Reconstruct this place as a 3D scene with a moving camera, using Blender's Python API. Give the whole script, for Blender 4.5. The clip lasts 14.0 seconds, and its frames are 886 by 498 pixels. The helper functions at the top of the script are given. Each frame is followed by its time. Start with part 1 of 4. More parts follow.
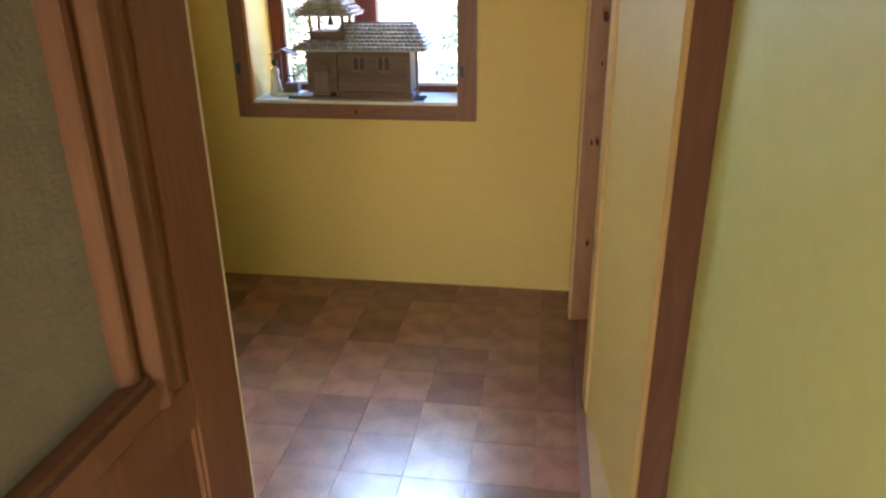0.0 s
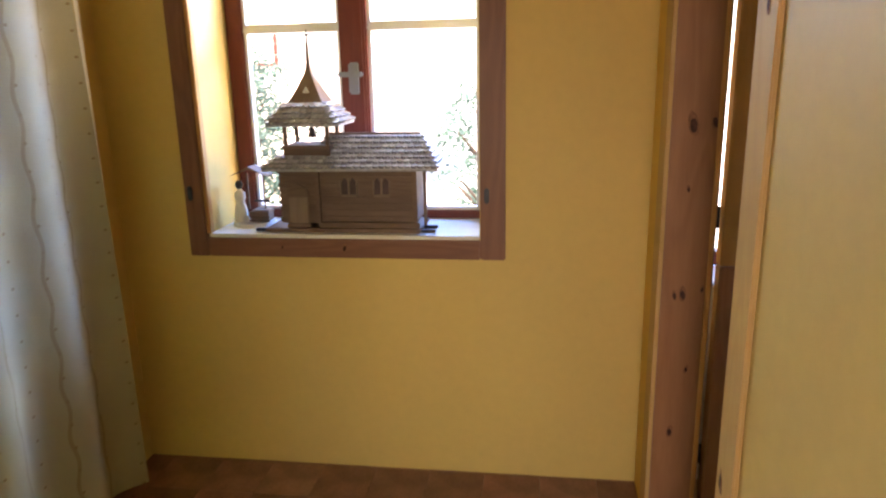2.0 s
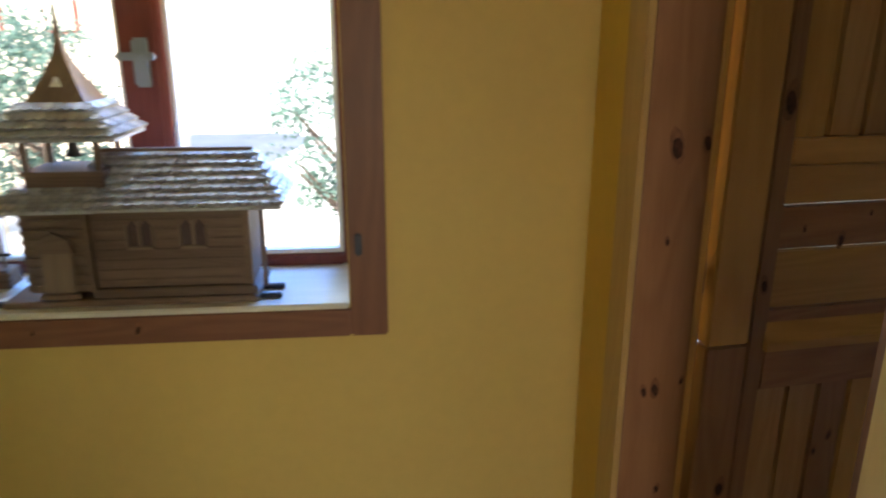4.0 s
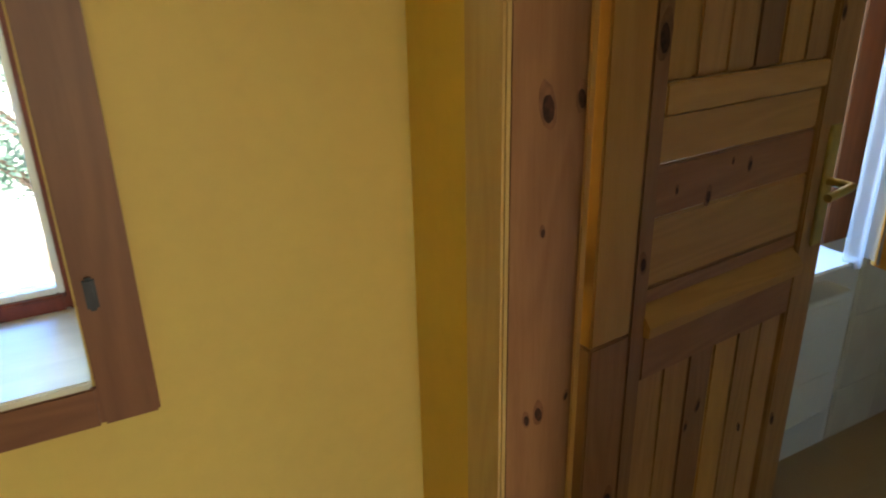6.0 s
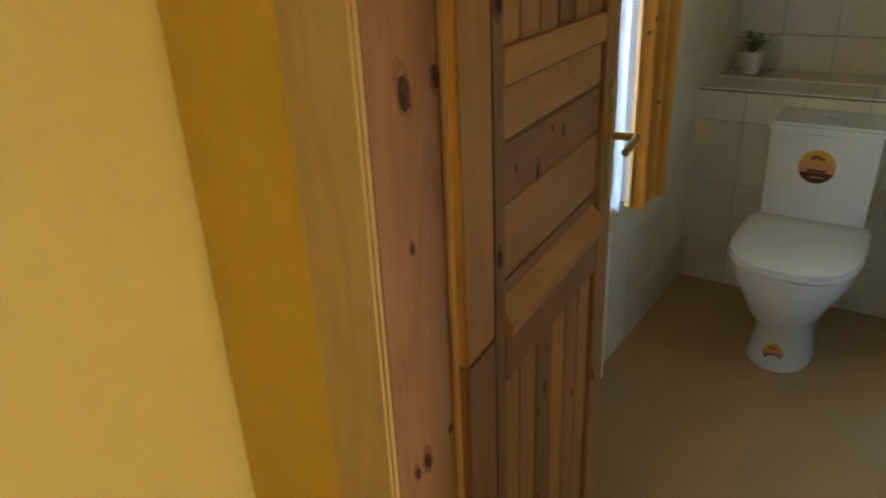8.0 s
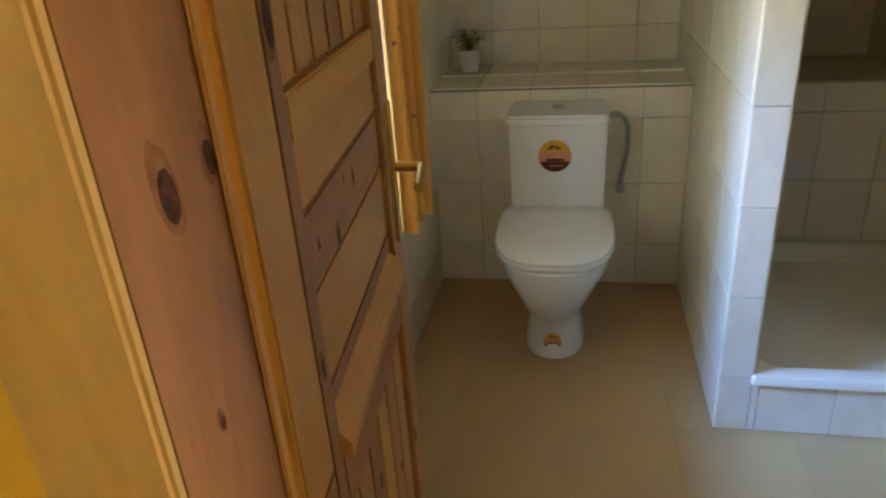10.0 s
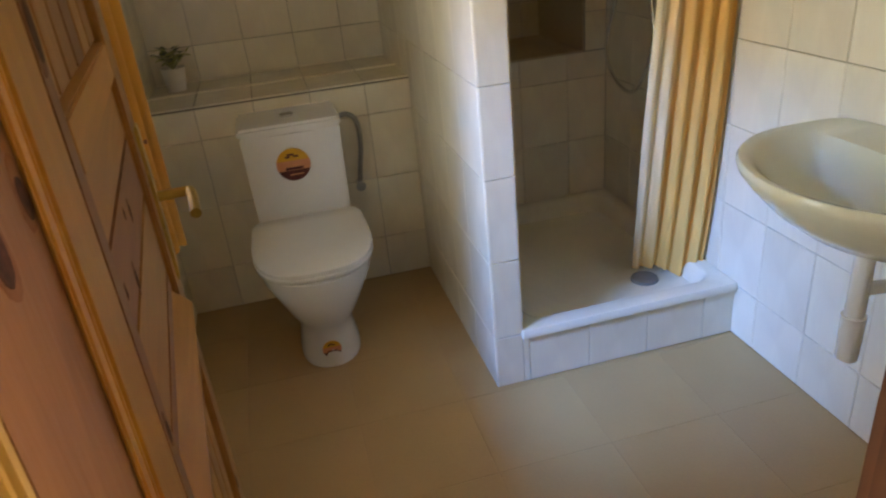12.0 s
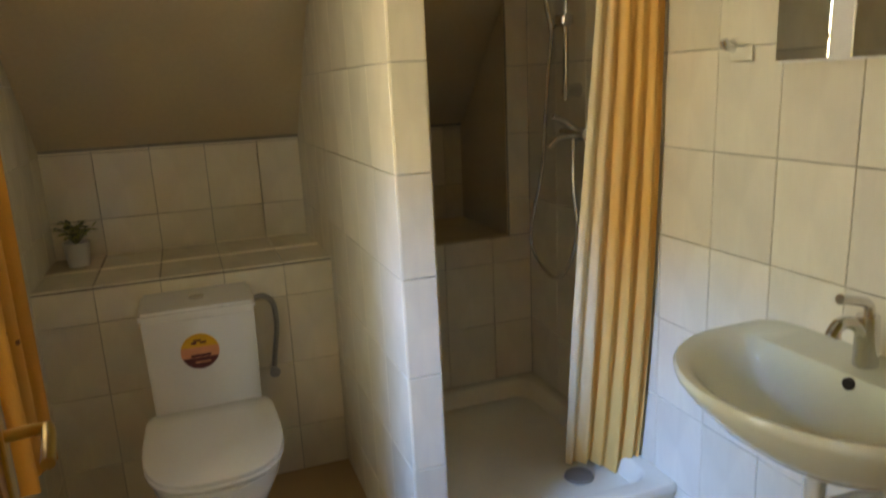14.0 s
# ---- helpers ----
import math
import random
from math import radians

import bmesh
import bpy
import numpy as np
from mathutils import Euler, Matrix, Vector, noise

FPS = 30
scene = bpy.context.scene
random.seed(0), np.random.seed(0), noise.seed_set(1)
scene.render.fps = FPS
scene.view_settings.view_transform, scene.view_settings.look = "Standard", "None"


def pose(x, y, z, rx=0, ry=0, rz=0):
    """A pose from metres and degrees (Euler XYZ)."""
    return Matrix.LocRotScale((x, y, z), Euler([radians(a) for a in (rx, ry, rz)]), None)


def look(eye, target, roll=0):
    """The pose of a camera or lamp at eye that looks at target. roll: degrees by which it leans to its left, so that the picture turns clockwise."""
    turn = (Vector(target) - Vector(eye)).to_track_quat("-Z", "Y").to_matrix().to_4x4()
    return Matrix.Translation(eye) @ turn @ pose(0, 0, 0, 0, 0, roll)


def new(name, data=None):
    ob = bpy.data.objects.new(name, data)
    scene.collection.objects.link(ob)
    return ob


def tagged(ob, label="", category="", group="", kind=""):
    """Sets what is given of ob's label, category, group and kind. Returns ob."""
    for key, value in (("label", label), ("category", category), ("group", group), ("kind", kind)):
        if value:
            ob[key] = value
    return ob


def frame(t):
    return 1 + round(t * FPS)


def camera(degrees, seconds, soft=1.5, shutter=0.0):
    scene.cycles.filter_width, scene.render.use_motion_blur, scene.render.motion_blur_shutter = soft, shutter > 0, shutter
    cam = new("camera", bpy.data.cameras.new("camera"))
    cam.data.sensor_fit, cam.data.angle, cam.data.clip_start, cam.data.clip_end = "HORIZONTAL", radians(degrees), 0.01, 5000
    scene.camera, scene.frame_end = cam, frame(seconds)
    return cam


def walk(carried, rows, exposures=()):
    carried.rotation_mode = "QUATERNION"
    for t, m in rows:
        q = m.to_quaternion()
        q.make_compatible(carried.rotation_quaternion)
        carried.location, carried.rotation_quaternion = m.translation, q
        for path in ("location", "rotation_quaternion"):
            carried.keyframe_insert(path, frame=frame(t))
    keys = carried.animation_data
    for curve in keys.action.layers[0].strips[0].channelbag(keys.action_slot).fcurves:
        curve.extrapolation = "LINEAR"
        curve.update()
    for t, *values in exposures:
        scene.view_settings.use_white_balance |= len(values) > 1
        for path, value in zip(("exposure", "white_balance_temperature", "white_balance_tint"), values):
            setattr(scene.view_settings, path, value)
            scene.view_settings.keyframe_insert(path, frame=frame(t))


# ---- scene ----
cam = camera(65.0, 14.0, soft=2.0, shutter=0.5)
PATH = [
    (0, (1.046, 1.173, 1.41), (0.765, 3.008, 0.667), -0.6),
    (0.5, (1.017, 1.369, 1.386), (0.724, 3.231, 0.719), -1.4),
    (1, (0.936, 1.574, 1.384), (0.659, 3.458, 0.772), -1.3),
    (1.5, (0.856, 1.775, 1.391), (0.588, 3.681, 0.848), -0.8),
    (2, (0.837, 1.991, 1.407), (0.57, 3.909, 0.905), -1.2),
    (2.5, (0.819, 2.216, 1.422), (0.595, 4.143, 0.936), -1.1),
    (3, (0.803, 2.394, 1.434), (0.637, 4.321, 0.925), -1.3),
    (3.5, (0.785, 2.596, 1.45), (0.702, 4.508, 0.868), -0.9),
    (4, (0.718, 2.743, 1.43), (0.904, 4.649, 0.854), -0.0),
    (6.5, (0.685, 3.266, 1.413), (1.706, 4.794, 0.623), -1.6),
    (7, (0.659, 3.344, 1.411), (1.859, 4.726, 0.605), -1.9),
    (7.5, (0.643, 3.402, 1.402), (1.991, 4.642, 0.598), -2.3),
    (8, (0.693, 3.466, 1.389), (2.172, 4.54, 0.577), -2.7),
    (10.5, (0.898, 3.695, 1.388), (2.698, 3.881, 0.536), -4.6),
    (11, (0.903, 3.729, 1.381), (2.706, 3.7, 0.515), -5.0),
    (11.5, (0.902, 3.747, 1.376), (2.687, 3.528, 0.501), -5.3),
    (12, (0.908, 3.766, 1.374), (2.664, 3.386, 0.496), -5.9),
    (12.5, (0.946, 3.764, 1.367), (2.704, 3.281, 0.544), -6.3),
    (13, (0.997, 3.743, 1.381), (2.768, 3.182, 0.64), -5.3),
    (13.5, (1.033, 3.722, 1.396), (2.83, 3.106, 0.77), -4.3),
    (14, (1.055, 3.719, 1.416), (2.884, 3.058, 0.952), -2.7),
]
walk(cam, [(t, look(eye, target, roll)) for t, eye, target, roll in PATH], [(0.0, 3.2, 6500, 18), (1.0, 3.35, 7100, 31), (2.0, 3.2, 7200, 31), (3.0, 2.8, 6800, 20), (3.5, 2.7, 6500, 17), (4.0, 2.7, 6500, 15), (6.5, 3.4, 6900, 6), (8.0, 3.75, 7200, 10), (10.5, 4.1, 7900, 19), (12.0, 3.9, 8600, 26), (13.0, 3.75, 9000, 22), (14.0, 3.7, 9400, 21)])

# ---- world and light ----
world = bpy.data.worlds.new("world")
scene.world = world
world.use_nodes = True
wn = world.node_tree.nodes
sky = wn.new("ShaderNodeTexSky")
sky.sky_type, sky.sun_disc = "NISHITA", False
sky.sun_elevation, sky.sun_rotation = radians(50), radians(150)
wn["Background"].inputs[1].default_value = 0.15
world.node_tree.links.new(sky.outputs[0], wn["Background"].inputs[0])
sun = new("sun", bpy.data.lights.new("sun", "SUN"))
sun.data.energy, sun.data.angle, sun.data.color = 5.0, radians(0.6), (1.0, 0.95, 0.88)
sun.matrix_world = look((0, 0, 0), (0.35, 0.55, -0.75))


def window_light(name, x, y, z, w, h, rx, watts, colour, rz=0.0, spread=180):
    ob = new(name, bpy.data.lights.new(name, "AREA"))
    ob.data.shape, ob.data.size, ob.data.size_y = "RECTANGLE", w, h
    ob.data.energy, ob.data.color, ob.data.spread = watts, colour, radians(spread)
    ob.matrix_world = pose(x, y, z, rx, 0, rz)
    return ob


# lamps standing in for the windows' blue sky and, in the bathroom, sunlit garden
window_light("sky_light_hall", 0.26, 4.74, 2.0, 0.7, 0.2, -60, 3.0, (0.45, 0.70, 1.0), 0.0, 85)
# extra fill lamp, turned sideways to brighten the left window reveal
window_light("reveal_fill_hall", 0.44, 4.62, 1.5, 0.35, 1.1, -92, 0.5, (1.0, 0.97, 0.72), -66.0, 50)
window_light("sky_light_bath", 1.35, 6.5, 2.74, 1.3, 0.46, -64, 17, (0.09, 0.32, 1.0), 0.0, 120)
window_light("garden_light_bath", 1.85, 4.53, 1.25, 0.8, 0.9, -96, 0.6, (0.75, 1.0, 0.6), 14.0, 150)
# added lamp in an invented, unseen doorway behind the walker
window_light("fill_light_entry", 0.82, -0.16, 0.85, 0.3, 1.2, 90, 1.6, (1.0, 0.97, 0.80))


# ---- materials ----
def mat(name, colour, rough=0.6, metal=0.0, var=0.12, scale=6.0, bump=0.1, fine=60.0, stretch=(1, 1, 1), spec=0.5, second=None, detail=6.0):
    m = bpy.data.materials.new(name)
    m.use_nodes = True
    nt = m.node_tree
    N, L = nt.nodes, nt.links
    b = N["Principled BSDF"]
    b.inputs["Roughness"].default_value = rough
    b.inputs["Metallic"].default_value = metal
    b.inputs["Specular IOR Level"].default_value = spec
    tc = N.new("ShaderNodeTexCoord")
    mp = N.new("ShaderNodeMapping")
    mp.inputs["Scale"].default_value = stretch
    L.new(tc.outputs["Object"], mp.inputs[0])
    n1 = N.new("ShaderNodeTexNoise")
    n1.inputs["Scale"].default_value, n1.inputs["Detail"].default_value = scale, detail
    n2 = N.new("ShaderNodeTexNoise")
    n2.inputs["Scale"].default_value, n2.inputs["Detail"].default_value = fine, 4.0
    for n in (n1, n2):
        L.new(mp.outputs[0], n.inputs["Vector"])
    r = N.new("ShaderNodeValToRGB")
    c = Vector(colour)
    d = Vector(second) if second else c * (1 - var * 2)
    r.color_ramp.elements[0].position, r.color_ramp.elements[1].position = 0.3, 0.7
    r.color_ramp.elements[0].color = (*d, 1)
    r.color_ramp.elements[1].color = (*(c * (1 + var * 0.5)), 1)
    mix = N.new("ShaderNodeMath")
    mix.operation = "MULTIPLY_ADD"
    L.new(n2.outputs[0], mix.inputs[0])
    mix.inputs[1].default_value = 0.3
    add = N.new("ShaderNodeMath")
    add.operation = "MULTIPLY_ADD"
    L.new(n1.outputs[0], add.inputs[0])
    add.inputs[1].default_value = 0.8
    add.inputs[2].default_value = -0.05
    L.new(add.outputs[0], mix.inputs[2])
    L.new(mix.outputs[0], r.inputs[0])
    L.new(r.outputs[0], b.inputs["Base Color"])
    if bump:
        bp = N.new("ShaderNodeBump")
        bp.inputs["Strength"].default_value, bp.inputs["Distance"].default_value = bump, 0.01
        L.new(n2.outputs[0], bp.inputs["Height"])
        L.new(bp.outputs[0], b.inputs["Normal"])
    return m


def random_tint(m, amount=0.3, hue=0.02):
    """Vary the base colour from piece to piece."""
    N, L = m.node_tree.nodes, m.node_tree.links
    b = N["Principled BSDF"]
    src = b.inputs["Base Color"].links[0].from_socket
    oi = N.new("ShaderNodeObjectInfo")
    hs = N.new("ShaderNodeHueSaturation")
    mr = N.new("ShaderNodeMapRange")
    mr.inputs["To Min"].default_value, mr.inputs["To Max"].default_value = 1 - amount, 1 + amount
    L.new(oi.outputs["Random"], mr.inputs[0])
    mh = N.new("ShaderNodeMapRange")
    mh.inputs["To Min"].default_value, mh.inputs["To Max"].default_value = 0.5 - hue, 0.5 + hue
    mu = N.new("ShaderNodeMath")
    mu.operation = "FRACT"
    mm = N.new("ShaderNodeMath")
    mm.operation = "MULTIPLY"
    mm.inputs[1].default_value = 7.3
    L.new(oi.outputs["Random"], mm.inputs[0])
    L.new(mm.outputs[0], mu.inputs[0])
    L.new(mu.outputs[0], mh.inputs[0])
    L.new(mr.outputs[0], hs.inputs["Value"])
    L.new(mh.outputs[0], hs.inputs["Hue"])
    L.new(src, hs.inputs["Color"])
    L.new(hs.outputs[0], b.inputs["Base Color"])
    return m


def wood(name, colour, dark, rough=0.4, axis="z", scale=5.0):
    """Sawn wood: growth rings as contour lines of a stretched noise, fine fibres, shifted from board to board."""
    m = bpy.data.materials.new(name)
    m.use_nodes = True
    N, L = m.node_tree.nodes, m.node_tree.links
    b = N["Principled BSDF"]
    b.inputs["Roughness"].default_value = rough
    b.inputs["Specular IOR Level"].default_value = 0.25
    st = {"z": (5.5, 5.5, 0.6), "x": (0.6, 5.5, 5.5), "y": (5.5, 0.6, 5.5)}[axis]
    tc, oi = N.new("ShaderNodeTexCoord"), N.new("ShaderNodeObjectInfo")
    off = N.new("ShaderNodeMath")
    off.operation = "MULTIPLY"
    off.inputs[1].default_value = 37.0
    L.new(oi.outputs["Random"], off.inputs[0])
    mp = N.new("ShaderNodeMapping")
    mp.inputs["Scale"].default_value = st
    L.new(tc.outputs["Object"], mp.inputs[0])
    L.new(off.outputs[0], mp.inputs["Location"])
    rings = N.new("ShaderNodeTexNoise")
    rings.inputs["Scale"].default_value, rings.inputs["Detail"].default_value, rings.inputs["Distortion"].default_value = scale * 0.36, 1.5, 0.35
    fib = N.new("ShaderNodeTexNoise")
    fib.inputs["Scale"].default_value, fib.inputs["Detail"].default_value = 26.0, 5.0
    tone = N.new("ShaderNodeTexNoise")
    tone.inputs["Scale"].default_value, tone.inputs["Detail"].default_value = 0.9, 2.0
    for n in (rings, fib, tone):
        L.new(mp.outputs[0], n.inputs["Vector"])
    def math_(op, a, c, d=None):
        n = N.new("ShaderNodeMath")
        n.operation = op
        for i, v in enumerate((a, c) if d is None else (a, c, d)):
            if isinstance(v, (int, float)):
                n.inputs[i].default_value = v
            else:
                L.new(v, n.inputs[i])
        return n.outputs[0]
    s = math_("SINE", math_("MULTIPLY", rings.outputs[0], 62.0), 0.0)
    f = math_("MULTIPLY_ADD", s, 0.10, 0.38)
    f = math_("MULTIPLY_ADD", fib.outputs[0], 0.35, math_("SUBTRACT", f, 0.12))
    f = math_("ADD", f, math_("MULTIPLY_ADD", tone.outputs[0], 0.7, -0.35))
    r = N.new("ShaderNodeValToRGB")
    r.color_ramp.elements[0].position, r.color_ramp.elements[1].position = 0.1, 0.75
    r.color_ramp.elements[0].color, r.color_ramp.elements[1].color = (*dark, 1), (*colour, 1)
    L.new(f, r.inputs[0])
    hs = N.new("ShaderNodeHueSaturation")
    mr = N.new("ShaderNodeMapRange")
    mr.inputs["To Min"].default_value, mr.inputs["To Max"].default_value = 0.88, 1.12
    L.new(oi.outputs["Random"], mr.inputs[0])
    L.new(mr.outputs[0], hs.inputs["Value"])
    L.new(r.outputs[0], hs.inputs["Color"])
    L.new(hs.outputs[0], b.inputs["Base Color"])
    bp = N.new("ShaderNodeBump")
    bp.inputs["Strength"].default_value, bp.inputs["Distance"].default_value = 0.12, 0.004
    L.new(fib.outputs[0], bp.inputs["Height"])
    L.new(bp.outputs[0], b.inputs["Normal"])
    return m


M = {
    "plaster": mat("yellow_plaster", (0.64, 0.42, 0.11), 0.55, var=0.06, scale=1.1, bump=0.06, fine=30, spec=0.35),
    "plaster_deep": mat("deep_ochre_plaster", (0.70, 0.42, 0.06), 0.55, var=0.06, scale=1.1, bump=0.06, fine=30, spec=0.35),
    "plaster_light": mat("light_ochre_plaster", (0.60, 0.40, 0.12), 0.55, var=0.07, scale=1.3, bump=0.06, fine=30, spec=0.35),
    "plaster_pale": mat("pale_yellow_plaster", (0.56, 0.50, 0.15), 0.6, var=0.07, scale=1.4, bump=0.06, fine=30, spec=0.3),
    "ceiling": mat("ceiling_paint", (0.62, 0.5, 0.33), 0.8, var=0.06, scale=2, bump=0.1),
    "white": mat("white_paint", (0.8, 0.78, 0.74), 0.5, var=0.04, scale=3, bump=0.05),
    "pine": wood("pine", (0.52, 0.255, 0.09), (0.35, 0.145, 0.045), 0.38),
    "casing_pine": wood("casing_pine", (0.54, 0.33, 0.115), (0.43, 0.245, 0.08), 0.5),
    "door_brown": wood("brown_door_wood", (0.175, 0.078, 0.038), (0.115, 0.047, 0.022), 0.42),
    "pine_h": wood("pine_lying", (0.60, 0.33, 0.11), (0.40, 0.19, 0.055), 0.35, "x"),
    "pine_pale": wood("pale_pine", (0.60, 0.285, 0.075), (0.44, 0.19, 0.043), 0.35),
    "pine_red": wood("reddish_pine", (0.36, 0.155, 0.063), (0.235, 0.093, 0.035), 0.38),
    "pine_pale_h": wood("pale_pine_lying", (0.62, 0.295, 0.085), (0.46, 0.205, 0.052), 0.35, "x"),
    "pine_red_h": wood("reddish_pine_lying", (0.40, 0.17, 0.065), (0.25, 0.09, 0.034), 0.38, "x"),
    "knot": mat("pine_knot", (0.085, 0.026, 0.013), 0.6, spec=0.2, var=0.4, scale=90, bump=0.1),
    "knot_halo": mat("knot_halo", (0.26, 0.105, 0.046), 0.55, spec=0.2, var=0.2, scale=50, bump=0.05),
    "stain": wood("brown_stained_wood", (0.25, 0.105, 0.05), (0.16, 0.06, 0.03), 0.4),
    "stain_h": wood("brown_stained_wood_lying", (0.25, 0.105, 0.05), (0.16, 0.06, 0.03), 0.4, "x"),
    "sash": wood("red_brown_sash", (0.20, 0.045, 0.03), (0.13, 0.03, 0.02), 0.4),
    "sill": mat("sill_board", (0.72, 0.64, 0.5), 0.35, var=0.06, scale=5, stretch=(1, 6, 6)),
    "tile": mat("pale_tile", (0.82, 0.75, 0.61), 0.26, var=0.05, scale=7, bump=0.02, fine=20, stretch=(1.6, 0.6, 0.6), second=(0.73, 0.66, 0.53)),
    "grout": mat("grout", (0.30, 0.27, 0.22), 0.9, var=0.1, scale=40),
    "bath_floor": mat("beige_floor_joint", (0.47, 0.295, 0.135), 0.4, var=0.06, scale=12, bump=0.05, fine=120),
    "bath_tile": mat("beige_floor_tile", (0.50, 0.315, 0.145), 0.34, var=0.05, scale=3, bump=0.05, fine=120),
    "hall_floor": mat("terracotta_floor", (0.28, 0.125, 0.076), 0.22, spec=0.65, var=0.22, scale=9, bump=0.06, fine=90),
    "hall_joint": mat("floor_joint", (0.25, 0.112, 0.07), 0.45, var=0.1, scale=30),
    "ceramic": mat("white_ceramic", (0.80, 0.79, 0.77), 0.12, var=0.02, scale=4, bump=0),
    "seat": mat("white_plastic", (0.82, 0.81, 0.79), 0.25, var=0.02, scale=4, bump=0.01),
    "enamel": mat("cream_enamel", (0.86, 0.80, 0.66), 0.2, var=0.04, scale=5, bump=0.01),
    "basin": mat("ivory_ceramic", (0.80, 0.78, 0.58), 0.1, var=0.02, scale=4, bump=0),
    "latch_grey": mat("grey_latch", (0.25, 0.27, 0.30), 0.45, 0.0, var=0.05, scale=20, bump=0.02),
    "chrome": mat("chrome", (0.75, 0.75, 0.76), 0.15, 1.0, var=0.03, scale=20, bump=0.02),
    "brass": mat("brass", (0.62, 0.42, 0.12), 0.3, 1.0, var=0.1, scale=30, bump=0.05),
    "iron": mat("dark_iron", (0.05, 0.05, 0.055), 0.5, 0.6, var=0.2, scale=40),
    "old_wood": wood("weathered_model_wood", (0.20, 0.125, 0.08), (0.13, 0.078, 0.05), 0.6, "x", 12),
    "shingle": mat("model_shingle", (0.40, 0.37, 0.36), 0.22, var=0.15, scale=70, bump=0.06, spec=0.8),
    "spire_wood": wood("spire_wood", (0.25, 0.165, 0.105), (0.17, 0.11, 0.07), 0.5),
    "model_window": mat("dark_model_window", (0.07, 0.03, 0.022), 0.6, var=0.2, scale=40),
    "tree_leaf": mat("tree_leaf", (0.11, 0.19, 0.14), 0.35, var=0.2, scale=0.5, bump=0, spec=1.0),
    "dark": mat("dark_opening", (0.03, 0.018, 0.012), 0.7, var=0.2, scale=20),
    "curtain": mat("printed_curtain", (0.33, 0.275, 0.15), 0.85, var=0.06, scale=5, bump=0.15, fine=250),
    "hem": mat("curtain_hem", (0.78, 0.70, 0.56), 0.85, var=0.06, scale=60, bump=0.2, fine=250),
    "orange_cloth": mat("orange_cloth", (0.74, 0.34, 0.05), 0.75, var=0.12, scale=3, bump=0.15, fine=200, stretch=(3, 3, 0.5)),
    "cream_cloth": mat("cream_cloth", (0.80, 0.66, 0.42), 0.75, var=0.08, scale=3, bump=0.15, fine=200, stretch=(3, 3, 0.5)),
    "leaf": mat("leaf_green", (0.09, 0.13, 0.05), 0.4, var=0.3, scale=12, spec=0.8),
    "flower": mat("pale_leaf", (0.42, 0.43, 0.15), 0.6, var=0.2, scale=30),
    "pot": mat("white_pot", (0.74, 0.72, 0.68), 0.4, var=0.04, scale=8),
    "grass": mat("pale_gravel", (0.42, 0.41, 0.36), 0.9, var=0.15, scale=0.6, bump=0.3, fine=8),
    "facade": mat("neighbour_wall", (0.66, 0.56, 0.42), 0.8, var=0.1, scale=1.5),
    "roof_red": mat("red_roof", (0.60, 0.38, 0.33), 0.7, var=0.15, scale=3),
    "bark": mat("bark", (0.14, 0.10, 0.07), 0.9, var=0.3, scale=12, bump=0.5, fine=40),
    "radiator": mat("radiator_enamel", (0.75, 0.74, 0.71), 0.35, var=0.03, scale=6),
    "rubber": mat("grey_plastic", (0.20, 0.19, 0.18), 0.5, var=0.1, scale=20),
    "orange_print": mat("orange_print", (0.75, 0.38, 0.03), 0.45, var=0.05, scale=30),
    "pink_print": mat("salmon_print", (0.72, 0.28, 0.14), 0.45, var=0.05, scale=30),
    "maroon_print": mat("maroon_print", (0.13, 0.02, 0.015), 0.45, var=0.1, scale=30),
    "figure": mat("pale_figure", (0.72, 0.66, 0.54), 0.6, var=0.06, scale=30),
}
random_tint(M["tile"], 0.05, 0.004)
random_tint(M["hall_floor"], 0.24, 0.010)
random_tint(M["shingle"], 0.2, 0.01)


def pane_material():
    m = bpy.data.materials.new("window_glass")
    m.use_nodes = True
    b = m.node_tree.nodes["Principled BSDF"]
    b.inputs["Roughness"].default_value = 0.0
    b.inputs["Transmission Weight"].default_value = 1.0
    b.inputs["IOR"].default_value = 1.1
    return m


def sheer(name, colour, through_):
    """Thin cloth that lets part of the light straight through."""
    m = bpy.data.materials.new(name)
    m.use_nodes = True
    N, L = m.node_tree.nodes, m.node_tree.links
    d, t, tr = N.new("ShaderNodeBsdfDiffuse"), N.new("ShaderNodeBsdfTranslucent"), N.new("ShaderNodeBsdfTransparent")
    d.inputs[0].default_value = t.inputs[0].default_value = (*colour, 1)
    m1, m2 = N.new("ShaderNodeMixShader"), N.new("ShaderNodeMixShader")
    m1.inputs[0].default_value, m2.inputs[0].default_value = 0.5, through_
    L.new(d.outputs[0], m1.inputs[1])
    L.new(t.outputs[0], m1.inputs[2])
    L.new(m1.outputs[0], m2.inputs[1])
    L.new(tr.outputs[0], m2.inputs[2])
    L.new(m2.outputs[0], N["Material Output"].inputs[0])
    return m


def plain(name, colour, rough, metal=0.0):
    m = bpy.data.materials.new(name)
    m.use_nodes = True
    b = m.node_tree.nodes["Principled BSDF"]
    b.inputs["Base Color"].default_value = (*colour, 1)
    b.inputs["Roughness"].default_value, b.inputs["Metallic"].default_value = rough, metal
    return m


